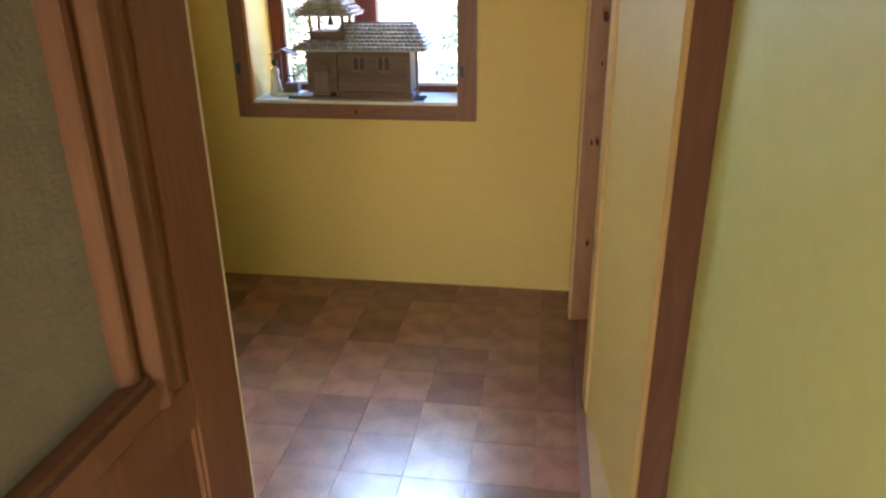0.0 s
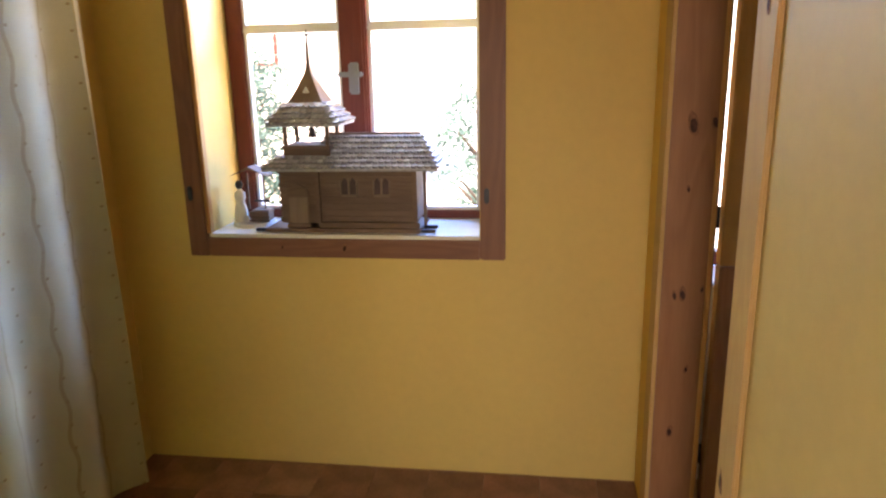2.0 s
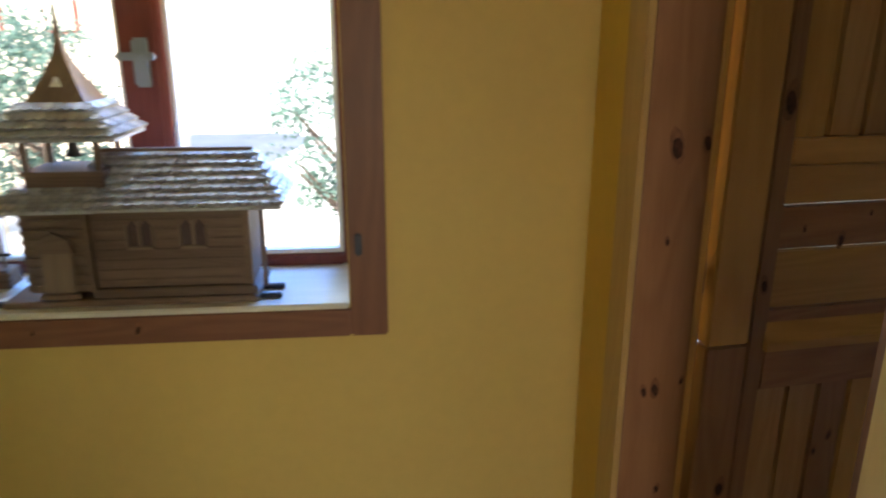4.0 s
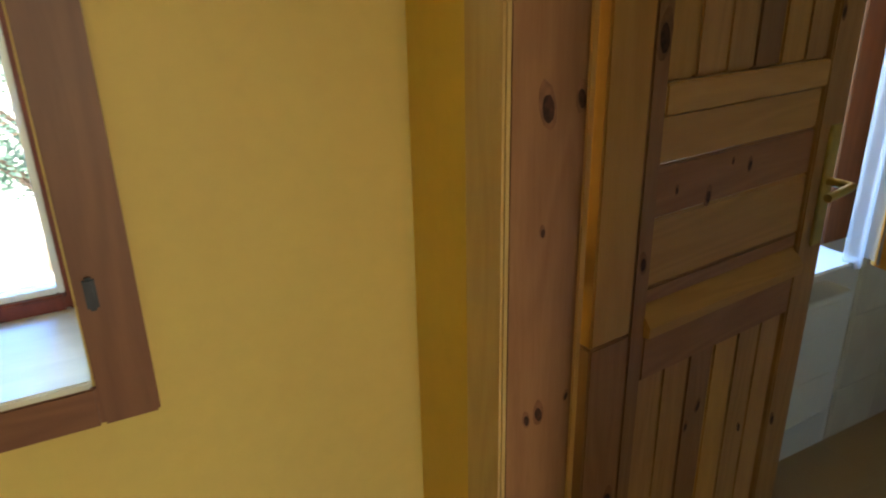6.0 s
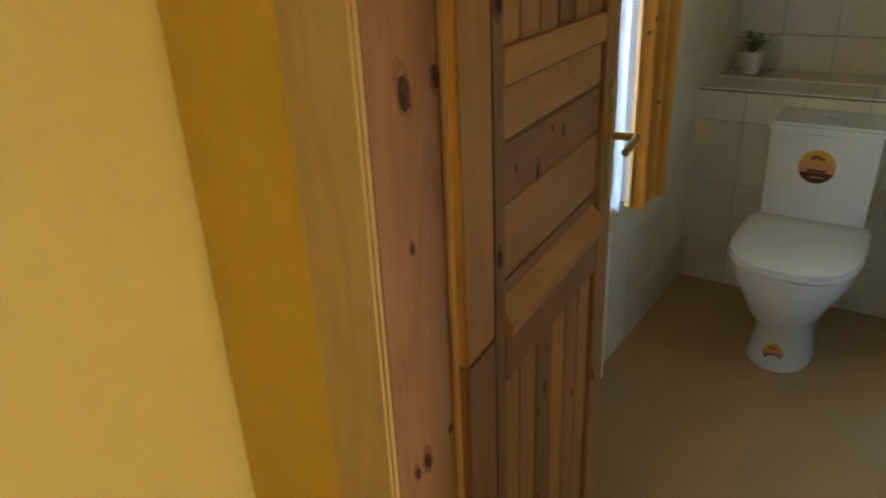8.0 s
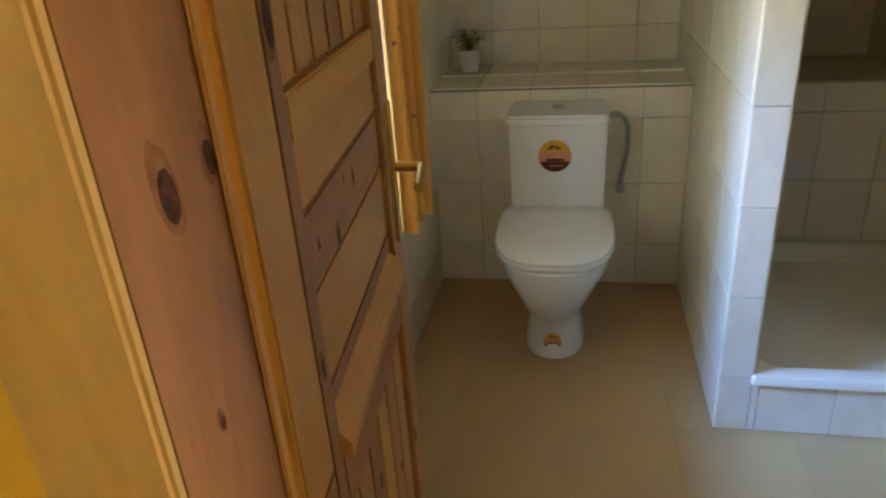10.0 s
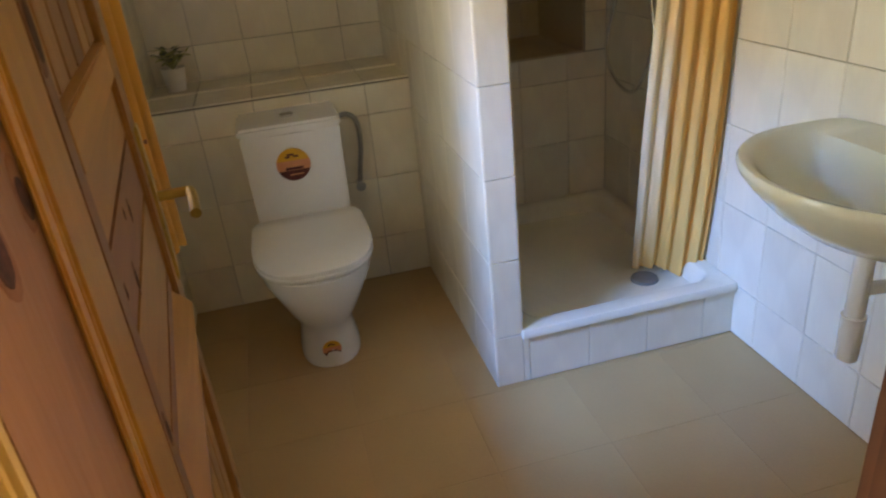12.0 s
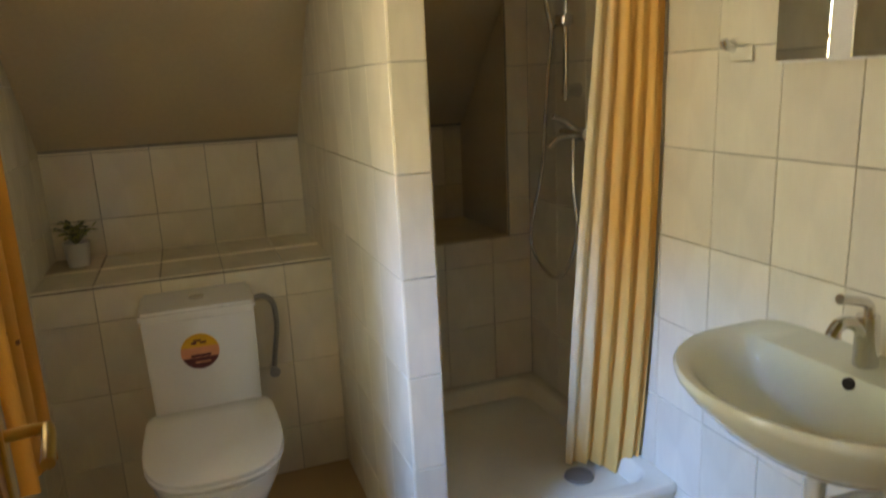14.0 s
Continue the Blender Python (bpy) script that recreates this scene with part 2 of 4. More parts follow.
def printed(m, colour):
    """A textile print: broken wavy lines and columns of dots."""
    N, L = m.node_tree.nodes, m.node_tree.links
    b = N["Principled BSDF"]
    src = b.inputs["Base Color"].links[0].from_socket
    def math_(op, a, c=0.0, d=None):
        n = N.new("ShaderNodeMath")
        n.operation = op
        for i, v in enumerate((a, c) if d is None else (a, c, d)):
            if isinstance(v, (int, float)):
                n.inputs[i].default_value = v
            else:
                L.new(v, n.inputs[i])
        return n.outputs[0]
    sep = N.new("ShaderNodeSeparateXYZ")
    L.new(N.new("ShaderNodeTexCoord").outputs["Object"], sep.inputs[0])
    y, z = sep.outputs[1], sep.outputs[2]
    wob = math_("MULTIPLY", math_("SINE", math_("MULTIPLY", z, 38.0)), 0.006)
    u = math_("FRACT", math_("DIVIDE", math_("ADD", y, wob), 0.19))
    line = math_("LESS_THAN", math_("ABSOLUTE", math_("SUBTRACT", u, 0.35)), 0.03)
    du = math_("MULTIPLY", math_("SUBTRACT", math_("FRACT", math_("DIVIDE", y, 0.095)), 0.75), 0.095)
    dv = math_("MULTIPLY", math_("SUBTRACT", math_("FRACT", math_("DIVIDE", z, 0.075)), 0.5), 0.075)
    dot = math_("LESS_THAN", math_("ADD", math_("MULTIPLY", du, du), math_("MULTIPLY", dv, dv)), 0.00002)
    mx = N.new("ShaderNodeMix")
    mx.data_type = "RGBA"
    L.new(math_("MAXIMUM", math_("MULTIPLY", line, 0.7), dot), mx.inputs[0])
    L.new(src, mx.inputs[6])
    mx.inputs[7].default_value = (*colour, 1)
    L.new(mx.outputs[2], b.inputs["Base Color"])


printed(M["curtain"], (0.22, 0.15, 0.06))


def gathered_cloth():
    """Cloth whose colour goes from orange at the wall side to cream, in upright streaks."""
    m = mat("orange_cream_cloth", (0.80, 0.66, 0.42), 0.75, var=0.06, scale=3, bump=0.12, fine=200)
    N, L = m.node_tree.nodes, m.node_tree.links
    b = N["Principled BSDF"]
    tc, mp, nz, sep = N.new("ShaderNodeTexCoord"), N.new("ShaderNodeMapping"), N.new("ShaderNodeTexNoise"), N.new("ShaderNodeSeparateXYZ")
    mp.inputs["Scale"].default_value = (8, 8, 0.4)
    nz.inputs["Scale"].default_value, nz.inputs["Detail"].default_value = 2.2, 3.0
    L.new(tc.outputs["Object"], mp.inputs[0])
    L.new(mp.outputs[0], nz.inputs["Vector"])
    L.new(tc.outputs["Object"], sep.inputs[0])
    ad = N.new("ShaderNodeMath")
    ad.operation = "MULTIPLY_ADD"
    L.new(nz.outputs[0], ad.inputs[0])
    ad.inputs[1].default_value = 0.10
    L.new(sep.outputs[1], ad.inputs[2])
    mr = N.new("ShaderNodeMapRange")
    mr.inputs["From Min"].default_value, mr.inputs["From Max"].default_value = 2.635, 2.715
    L.new(ad.outputs[0], mr.inputs[0])
    r = N.new("ShaderNodeValToRGB")
    r.color_ramp.elements[0].color, r.color_ramp.elements[1].color = (0.84, 0.48, 0.15, 1), (0.84, 0.70, 0.48, 1)
    L.new(mr.outputs[0], r.inputs[0])
    L.new(r.outputs[0], b.inputs["Base Color"])
    return m


def translucent(m, share):
    """Let part of the light that falls on the far side of a leaf come through."""
    N, L = m.node_tree.nodes, m.node_tree.links
    b = N["Principled BSDF"]
    t, mx = N.new("ShaderNodeBsdfTranslucent"), N.new("ShaderNodeMixShader")
    L.new(b.inputs["Base Color"].links[0].from_socket, t.inputs[0])
    mx.inputs[0].default_value = share
    L.new(b.outputs[0], mx.inputs[1])
    L.new(t.outputs[0], mx.inputs[2])
    L.new(mx.outputs[0], N["Material Output"].inputs[0])


translucent(M["tree_leaf"], 0.5)


def dotted(m, colour, step):
    """Small printed dots, spread unevenly over a cloth."""
    N, L = m.node_tree.nodes, m.node_tree.links
    b = N["Principled BSDF"]
    src = b.inputs["Base Color"].links[0].from_socket
    vo, lt, mx = N.new("ShaderNodeTexVoronoi"), N.new("ShaderNodeMath"), N.new("ShaderNodeMix")
    vo.inputs["Scale"].default_value = 1 / step
    L.new(N.new("ShaderNodeTexCoord").outputs["Object"], vo.inputs["Vector"])
    lt.operation, lt.inputs[1].default_value = "LESS_THAN", 0.11
    L.new(vo.outputs["Distance"], lt.inputs[0])
    mx.data_type = "RGBA"
    L.new(lt.outputs[0], mx.inputs[0])
    L.new(src, mx.inputs[6])
    mx.inputs[7].default_value = (*colour, 1)
    L.new(mx.outputs[2], b.inputs["Base Color"])


dotted(M["orange_cloth"], (0.16, 0.06, 0.02), 0.055)
M["gathered"] = gathered_cloth()
M["braid"] = mat("steel_braid", (0.42, 0.41, 0.40), 0.35, 0.8, var=0.25, scale=260, bump=0.3, fine=300)
M["glass"] = pane_material()
M["net"] = sheer("net_curtain", (0.86, 0.87, 0.88), 0.55)
M["mirror"] = plain("mirror", (0.85, 0.86, 0.86), 0.02, 1.0)


# ---- helpers for shapes ----
def mesh_of(bm, name, material, smooth=None):
    me = bpy.data.meshes.new(name)
    bm.normal_update()
    bm.to_mesh(me)
    bm.free()
    me.materials.append(material)
    if smooth is not None:
        me.polygons.foreach_set("use_smooth", [True] * len(me.polygons))
        me.set_sharp_from_angle(angle=radians(smooth))
    return me


def part(name, bm, material, parent=None, label="", smooth=None):
    ob = new(name, mesh_of(bm, name, material, smooth))
    if parent is not None:
        ob.parent = parent
    if label:
        ob["label"] = label
    return ob


def thing(name, label, category, group="", kind="", at=(0, 0, 0), rz=0):
    ob = new(name)
    ob.matrix_basis = pose(*at, 0, 0, rz)
    return tagged(ob, label, category, group, kind)


def box(x0, x1, y0, y1, z0, z1, bevel=0.0, bm=None):
    own = bmesh.new()
    bmesh.ops.create_cube(own, size=1, matrix=Matrix.Translation(((x0 + x1) / 2, (y0 + y1) / 2, (z0 + z1) / 2)) @ Matrix.Diagonal((x1 - x0, y1 - y0, z1 - z0, 1)))
    if bevel:
        bmesh.ops.bevel(own, geom=own.edges[:], offset=bevel, segments=2, affect="EDGES")
    if bm is None:
        return own
    return join(bm, own)


def join(bm, other):
    me = bpy.data.meshes.new("tmp")
    other.to_mesh(me)
    other.free()
    bm.from_mesh(me)
    bpy.data.meshes.remove(me)
    return bm


def prism(pts, axis, a, b, bevel=0.0):
    """A closed outline of 2D points pushed along an axis from a to b."""
    bm = bmesh.new()
    put = {"x": lambda p, v: (v, p[0], p[1]), "y": lambda p, v: (p[0], v, p[1]), "z": lambda p, v: (p[0], p[1], v)}[axis]
    lo = [bm.verts.new(put(p, a)) for p in pts]
    hi = [bm.verts.new(put(p, b)) for p in pts]
    bm.faces.new(lo)
    bm.faces.new(hi)
    for i in range(len(pts)):
        j = (i + 1) % len(pts)
        bm.faces.new((lo[i], lo[j], hi[j], hi[i]))
    bmesh.ops.recalc_face_normals(bm, faces=bm.faces)
    if bevel:
        bmesh.ops.bevel(bm, geom=bm.edges[:], offset=bevel, segments=2, affect="EDGES")
    return bm


def cyl(p, q, r, r2=None, n=16, bm=None):
    p, q = Vector(p), Vector(q)
    own = bmesh.new()
    m = Matrix.Translation((p + q) / 2) @ (q - p).to_track_quat("Z", "Y").to_matrix().to_4x4()
    bmesh.ops.create_cone(own, cap_ends=True, segments=n, radius1=r, radius2=r if r2 is None else r2, depth=(q - p).length, matrix=m)
    return own if bm is None else join(bm, own)


def loft(rings, close=True):
    """Faces between rings of equal counts."""
    bm = bmesh.new()
    vs = [[bm.verts.new(p) for p in ring] for ring in rings]
    n = len(rings[0])
    for a, b in zip(vs, vs[1:]):
        for i in range(n):
            j = (i + 1) % n
            bm.faces.new((a[i], a[j], b[j], b[i]))
    if close:
        bm.faces.new(vs[0])
        bm.faces.new(vs[-1])
    bmesh.ops.recalc_face_normals(bm, faces=bm.faces)
    return bm


def tube(points, r, n=10, steps=8):
    """A round tube through points, smoothed."""
    P = [Vector(p) for p in points]
    line = []
    for i in range(len(P) - 1):
        a, b = P[i], P[i + 1]
        ta = (P[i + 1] - P[max(i - 1, 0)]) * 0.5
        tb = (P[min(i + 2, len(P) - 1)] - P[i]) * 0.5
        for k in range(steps):
            t = k / steps
            line.append((2 * t**3 - 3 * t**2 + 1) * a + (t**3 - 2 * t**2 + t) * ta + (3 * t**2 - 2 * t**3) * b + (t**3 - t**2) * tb)
    line.append(P[-1])
    rings = []
    side = None
    for i, p in enumerate(line):
        d = (line[min(i + 1, len(line) - 1)] - line[max(i - 1, 0)]).normalized()
        if side is None:
            side = d.orthogonal().normalized()
        side = (side - d * side.dot(d)).normalized()
        up = d.cross(side)
        rings.append([p + r * (math.cos(2 * math.pi * k / n) * side + math.sin(2 * math.pi * k / n) * up) for k in range(n)])
    return loft(rings)


def cloth(path, z0, z1, folds, depth, thick=0.003, rows=24, normal=(1, 0, 0), flare=0.4, seed=0, narrow=1.0):
    """A hanging curtain along a straight path in plan, with folds that open out downwards."""
    rnd = random.Random(seed)
    a, b = Vector((*path[0], 0)), Vector((*path[1], 0))
    nrm = Vector(normal)
    n = folds * 10
    ph = [rnd.uniform(-0.5, 0.5) for _ in range(folds + 2)]
    amp = [rnd.uniform(0.6, 1.25) for _ in range(folds + 2)]
    bm = bmesh.new()
    grid = []
    for j in range(rows + 1):
        v = j / rows
        z = z1 + (z0 - z1) * v
        row = []
        for i in range(n + 1):
            u = i / n
            k = int(u * folds)
            w = (1 - (u * folds - k)) * amp[k] + (u * folds - k) * amp[k + 1]
            p = (1 - (u * folds - k)) * ph[k] + (u * folds - k) * ph[k + 1]
            off = depth * w * math.sin(2 * math.pi * (u * folds) + p + 0.5 * v) * (1 - flare + flare * 2 * v)
            off += depth * 0.25 * math.sin(17 * u + 5 * v)
            dz = 0.012 * math.sin(9 * u + 2) * v
            row.append(bm.verts.new(a.lerp(b, u * (narrow + (1 - narrow) * v)) + nrm * off + Vector((0, 0, z + dz))))
        grid.append(row)
    for r0, r1 in zip(grid, grid[1:]):
        for i in range(n):
            bm.faces.new((r0[i], r0[i + 1], r1[i + 1], r1[i]))
    bm.normal_update()
    bmesh.ops.solidify(bm, geom=bm.faces[:], thickness=thick)
    return bm


def wall_with_hole(axis, at0, at1, u0, u1, z0, z1, h):
    """A wall slab with one opening h = (u0, u1, z0, z1), as a ring of four solid blocks."""
    bm = bmesh.new()
    blocks = [(u0, h[0], z0, z1), (h[1], u1, z0, z1), (h[0], h[1], z0, h[2]), (h[0], h[1], h[3], z1)]
    for a, b, c, d in blocks:
        if b - a > 1e-4 and d - c > 1e-4:
            if axis == "y":
                box(a, b, at0, at1, c, d, bm=bm)
            else:
                box(at0, at1, a, b, c, d, bm=bm)
    return bm


def structure(name, bm, material, label, category="wall", smooth=None):
    return tagged(part(name, bm, material, None, "", smooth), label, category, kind="structure")


# ---- the large structure ----
H = 2.35            # ceiling height
YW = 4.205          # hall face of the outer wall
YB = 4.24           # bathroom face of the outer wall
YO = 4.66           # outside face
XR = 1.186          # hall face of the bathroom wall
XB = 1.325          # bathroom face of it
YT = 2.433          # tiled long wall of the bathroom
XP = 2.617          # front of the partition
XL = 3.515          # front of the ledge
XS = 3.552          # back wall of the shower
XK = 4.05           # knee wall behind the ledge
WIN = (-0.275, 0.652, 0.862, 2.12)
BWIN = (1.40, 2.40, 0.70, 1.80)

structure("floor_hall", box(-0.75, 1.22, 2.2, YW + 0.05, -0.1, -0.004), M["hall_joint"], "dark joints under worn terracotta-look floor tiles", "floor")
structure("floor_entry", box(-0.9, 1.5, -0.2, 2.2, -0.1, -0.004), M["hall_joint"], "brown terracotta-look floor of the entry", "floor")
structure("floor_bathroom", box(1.22, 4.2, 2.3, YB + 0.05, -0.1, -0.002), M["bath_floor"], "matt beige bathroom floor", "floor")
structure("wall_window", wall_with_hole("y", YW, YO, -0.75, XB - 0.06, -0.1, H, WIN), M["plaster"], "thick ochre yellow plastered wall with a deep window opening")
structure("wall_bath_window", wall_with_hole("y", YB, YO, XB - 0.06 + 0.002, 4.3, -0.1, H, BWIN), M["white"], "white wall with a window behind the open door")
structure("wall_left", box(-0.75, -0.61, 2.2, YW, -0.1, H), M["plaster"], "ochre yellow plastered wall behind the curtain")
structure("wall_bath_door_far", box(XR, 1.318, 3.915, YW, -0.1, H), M["plaster_deep"], "narrow ochre yellow wall beside the door frame")
structure("wall_bath_door_top", box(XR, XB, 3.262, 3.915, 2.05, H), M["plaster"], "ochre yellow wall above the bathroom door")
structure("wall_hall_side", prism([(1.300, 2.60), (1.226, 3.225), (1.226, 3.262), (XB, 3.262), (1.36, 3.0), (1.44, 2.60)], "z", -0.1, H), M["plaster_light"], "pale ochre plastered wall beside the bathroom door")
structure("wall_entry", prism([(1.362, 2.545), (1.43, 1.0), (1.43, -0.3), (1.55, -0.3), (1.55, 2.42), (1.44, 2.60)], "z", -0.1, H), M["plaster_pale"], "greenish yellow plastered wall beside the passage")
structure("wall_entry_left", box(-0.9, 0.2, 2.2, 2.3, -0.1, H), M["plaster_pale"], "greenish yellow plastered wall left of the passage")
structure("wall_entry_side", box(-0.9, -0.8, -0.1, 2.2, -0.1, H), M["plaster_pale"], "greenish yellow plastered wall of the entry")
# out of view; its opening is made up to hold the entry lamp
structure("wall_entry_back", wall_with_hole("y", -0.3, -0.2, -0.9, 1.55, -0.1, H, (0.4, 1.3, 0.02, 2.05)), M["plaster_pale"], "greenish yellow wall, unseen behind the walker, with a doorway added for light")
structure("ceiling_hall", box(-0.9, XB, 2.2, YO, H, H + 0.1), M["ceiling"], "plain hall ceiling", "ceiling")
structure("ceiling_entry", box(-0.9, 1.45, -0.3, 2.2, H, H + 0.1), M["ceiling"], "plain entry ceiling", "ceiling")
# never in view; white is chosen so that it reflects light into the shower
structure("ceiling_bathroom", box(XB, 2.935, 2.3, YB + 0.05, H, H + 0.1), M["white"], "plain bathroom ceiling, unseen, made white to bounce light", "ceiling")
structure("ceiling_slope", prism([(4.06, 1.225), (2.935, H), (2.935, H + 0.1), (4.2, 1.25)], "y", 2.3, YB + 0.02), M["ceiling"], "sloping attic ceiling painted beige brown", "ceiling")
structure("wall_tiled_long", box(1.45, 4.2, 2.29, YT - 0.008, -0.1, H), M["grout"], "grouted wall behind the pale tiles")
structure("wall_knee", box(XK, 4.2, 2.3, YB + 0.02, -0.1, 1.24), M["grout"], "low grouted knee wall under the sloping ceiling")
structure("ledge", box(XL + 0.008, XK, 3.265, YB, -0.05, 0.809), M["grout"], "tiled boxed-in ledge behind the toilet", "ledge")
structure("shower_back_wall", box(XS + 0.008, XK, YT, 3.17, -0.05, 0.799), M["grout"], "tiled half-height wall behind the shower", "wall")
structure("shower_pier", prism([(XS + 0.008, 0.80), (XK, 0.80), (XK, 1.21), (XS + 0.008, 1.70)], "y", YT, 2.525), M["grout"], "narrow tiled pier beside the shower niche", "wall")
structure("niche_side", prism([(XS + 0.012, 0.804), (XK - 0.002, 0.804), (XK - 0.002, 1.21), (XS + 0.012, 1.69)], "y", 2.5255, 2.529), M["ceiling"], "beige painted side of the shower niche")
structure("niche_shelf", box(XS + 0.009, XK - 0.008, 2.529, 3.17, 0.7995, 0.803), M["ceiling"], "beige painted shelf of the shower niche", "shelf")
structure("partition", prism([(XP + 0.008, -0.05), (XK, -0.05), (XK, 1.21), (2.93, H), (XP + 0.008, H)], "y", 3.178, 3.257), M["grout"], "thin tiled partition between the toilet and the shower", "wall")
structure("ground", box(-60, 60, YO, 120, -3.0, -2.8), M["grass"], "pale gravel yard outside the windows", "ground")


# ---- passage between entry and hall ----
def slab(name, parent, x0, x1, y0, y1, z0, z1, material, bevel=0.003, label=""):
    return part(name, box(x0, x1, y0, y1, z0, z1, bevel), material, parent, label, 40)


def knots(parent, places, axis, at, size=0.02):
    """Dark knots with a reddish halo, grown into the face of a board that looks along -axis."""
    for u, z, s in places:
        if s <= 0:
            continue
        rr = random.Random(int(u * 1000) * 7 + int(z * 1000))
        for name, k, lift, m in (("knot_halo", 1.2, 0.0004, "knot_halo"), ("knot", 0.8, 0.0008, "knot")):
            bm = bmesh.new()
            rim, mid = [], []
            tilt = rr.uniform(-0.25, 0.25)
            for i in range(16):
                a = 2 * math.pi * i / 16
                r = size * s * k * rr.uniform(0.95, 1.05)
                du, dz = 0.5 * r * math.cos(a), r * math.sin(a) * (1.35 if math.sin(a) > 0 and k > 1 else 1.0)
                du += dz * tilt
                rim.append((du, dz))
            for dst, f, d in ((rim, 1.0, -0.0005), (rim, 0.93, lift)):
                ring = []
                for du, dz in dst:
                    p = (at - d, u + du * f, z + dz * f) if axis == "x" else (u + du * f, at - d, z + dz * f)
                    ring.append(bm.verts.new(p))
                mid.append(ring)
            for i in range(16):
                j = (i + 1) % 16
                bm.faces.new((mid[0][i], mid[0][j], mid[1][j], mid[1][i]))
            bm.faces.new(mid[1])
            bmesh.ops.recalc_face_normals(bm, faces=bm.faces)
            part(name, bm, M[m], parent)


post = thing("passage_door_post", "brown stained wooden post at the edge of the passage", "door frame")
part("post", prism([(1.303, 2.594), (1.354, 2.532), (1.40, 2.56), (1.35, 2.64)], "z", 0, 2.2, 0.004), M["door_brown"], post, "", 40)
part("stop", prism([(1.292, 2.605), (1.300, 2.592), (1.306, 2.597), (1.302, 2.61)], "z", 0, 2.2), M["casing_pine"], post, "glossy pale edge strip", 40)

# glazed leaf that stands open in the entry
leaf = thing("glazed_door", "open brown pine door with a large frosted pane", "door")
LX, LE = 0.515, 2.186
for y0, y1 in ((LE - 0.155, LE), (1.36, 1.50)):
    slab("stile", leaf, LX - 0.042, LX, y0, y1, 0.01, 2.0, M["door_brown"], 0.006)
slab("bottom_rail", leaf, LX - 0.042, LX, 1.50, LE - 0.155, 0.01, 0.16, M["door_brown"], 0.003)
slab("lock_rail", leaf, LX - 0.042, LX, 1.50, LE - 0.155, 0.74, 0.83, M["door_brown"], 0.003)
slab("top_rail", leaf, LX - 0.042, LX, 1.50, LE - 0.155, 1.88, 2.0, M["door_brown"], 0.003)
slab("lower_panel", leaf, LX - 0.03, LX - 0.014, 1.50, LE - 0.155, 0.16, 0.74, M["door_brown"], 0.002)
slab("glass_pane", leaf, LX - 0.030, LX - 0.024, 1.56, LE - 0.27, 0.89, 1.84, mat("frosted_glass", (0.18, 0.16, 0.13), 0.35, var=0.08, scale=30, bump=0.2, fine=160), 0.001, "frosted glass pane")
for y1, out in ((LE - 0.155, 0.004), (LE - 0.205, 0.012), (LE - 0.248, -0.004), (1.56, 0.006)):
    w = 0.045
    part("moulding", prism([(LX - 0.034, y1 - w), (LX + out - 0.014, y1 - w), (LX + out, y1 - w * 0.72), (LX + out, y1 - w * 0.35), (LX + out - 0.014, y1 - 0.001), (LX - 0.034, y1 - 0.001)], "z", 0.83, 1.88, 0.002), M["door_brown"], leaf, "", 40)
for z0, z1 in ((0.832, 0.895), (1.83, 1.878)):
    slab("moulding", leaf, LX - 0.034, LX + 0.014, 1.562, LE - 0.25, z0, z1, M["door_brown"], 0.011)
# worn edge; the window light on it is painted in as a pale colour
slab("edge_strip", leaf, LX - 0.041, LX - 0.001, LE + 0.0005, LE + 0.004, 0.01, 2.0, M["hem"], 0.001, "worn door edge, window light put into its pale colour")

# ---- hall: window ----
win = tagged(new("window_1"), "brown stained casement window with white glazing bars in a deep reveal", "window", kind="structure")
FY = YW - 0.016
for n, b in (("casing_left", (-0.354, -0.285, FY, YW, 0.795, 2.2)), ("casing_right", (0.655, 0.736, FY, YW, 0.795, 2.2)), ("casing_top", (-0.285, 0.655, FY, YW, 2.12, 2.2))):
    slab("casing", win, *b, M["stain"], 0.004)
slab("casing", win, -0.285, 0.655, FY, YW, 0.795, 0.862, M["stain_h"], 0.004)
slab("casing_bead", win, -0.284, -0.270, FY - 0.004, YW + 0.01, 0.875, 2.12, M["pine_pale"], 0.003)
slab("window_sill", win, -0.274, 0.651, FY - 0.004, 4.50, 0.8625, 0.876, M["sill"], 0.003, "pale painted sill board")
SY = 4.465
MX0, MX1 = 0.142, 0.240
for x0, x1 in ((-0.274, -0.215), (0.632, 0.651)):
    slab("window_frame", win, x0, x1, SY, SY + 0.06, 0.876, 2.12, M["sash"], 0.004)
slab("window_frame", win, -0.215, 0.632, SY, SY + 0.06, 0.876, 0.905, M["sash"], 0.004)
slab("mullion", win, MX0, MX1, SY - 0.01, SY + 0.06, 0.905, 2.12, M["sash"], 0.006)
slab("mullion_bead", win, MX1 - 0.032, MX1 - 0.012, SY - 0.018, SY - 0.01, 0.905, 2.12, M["sash"], 0.003)
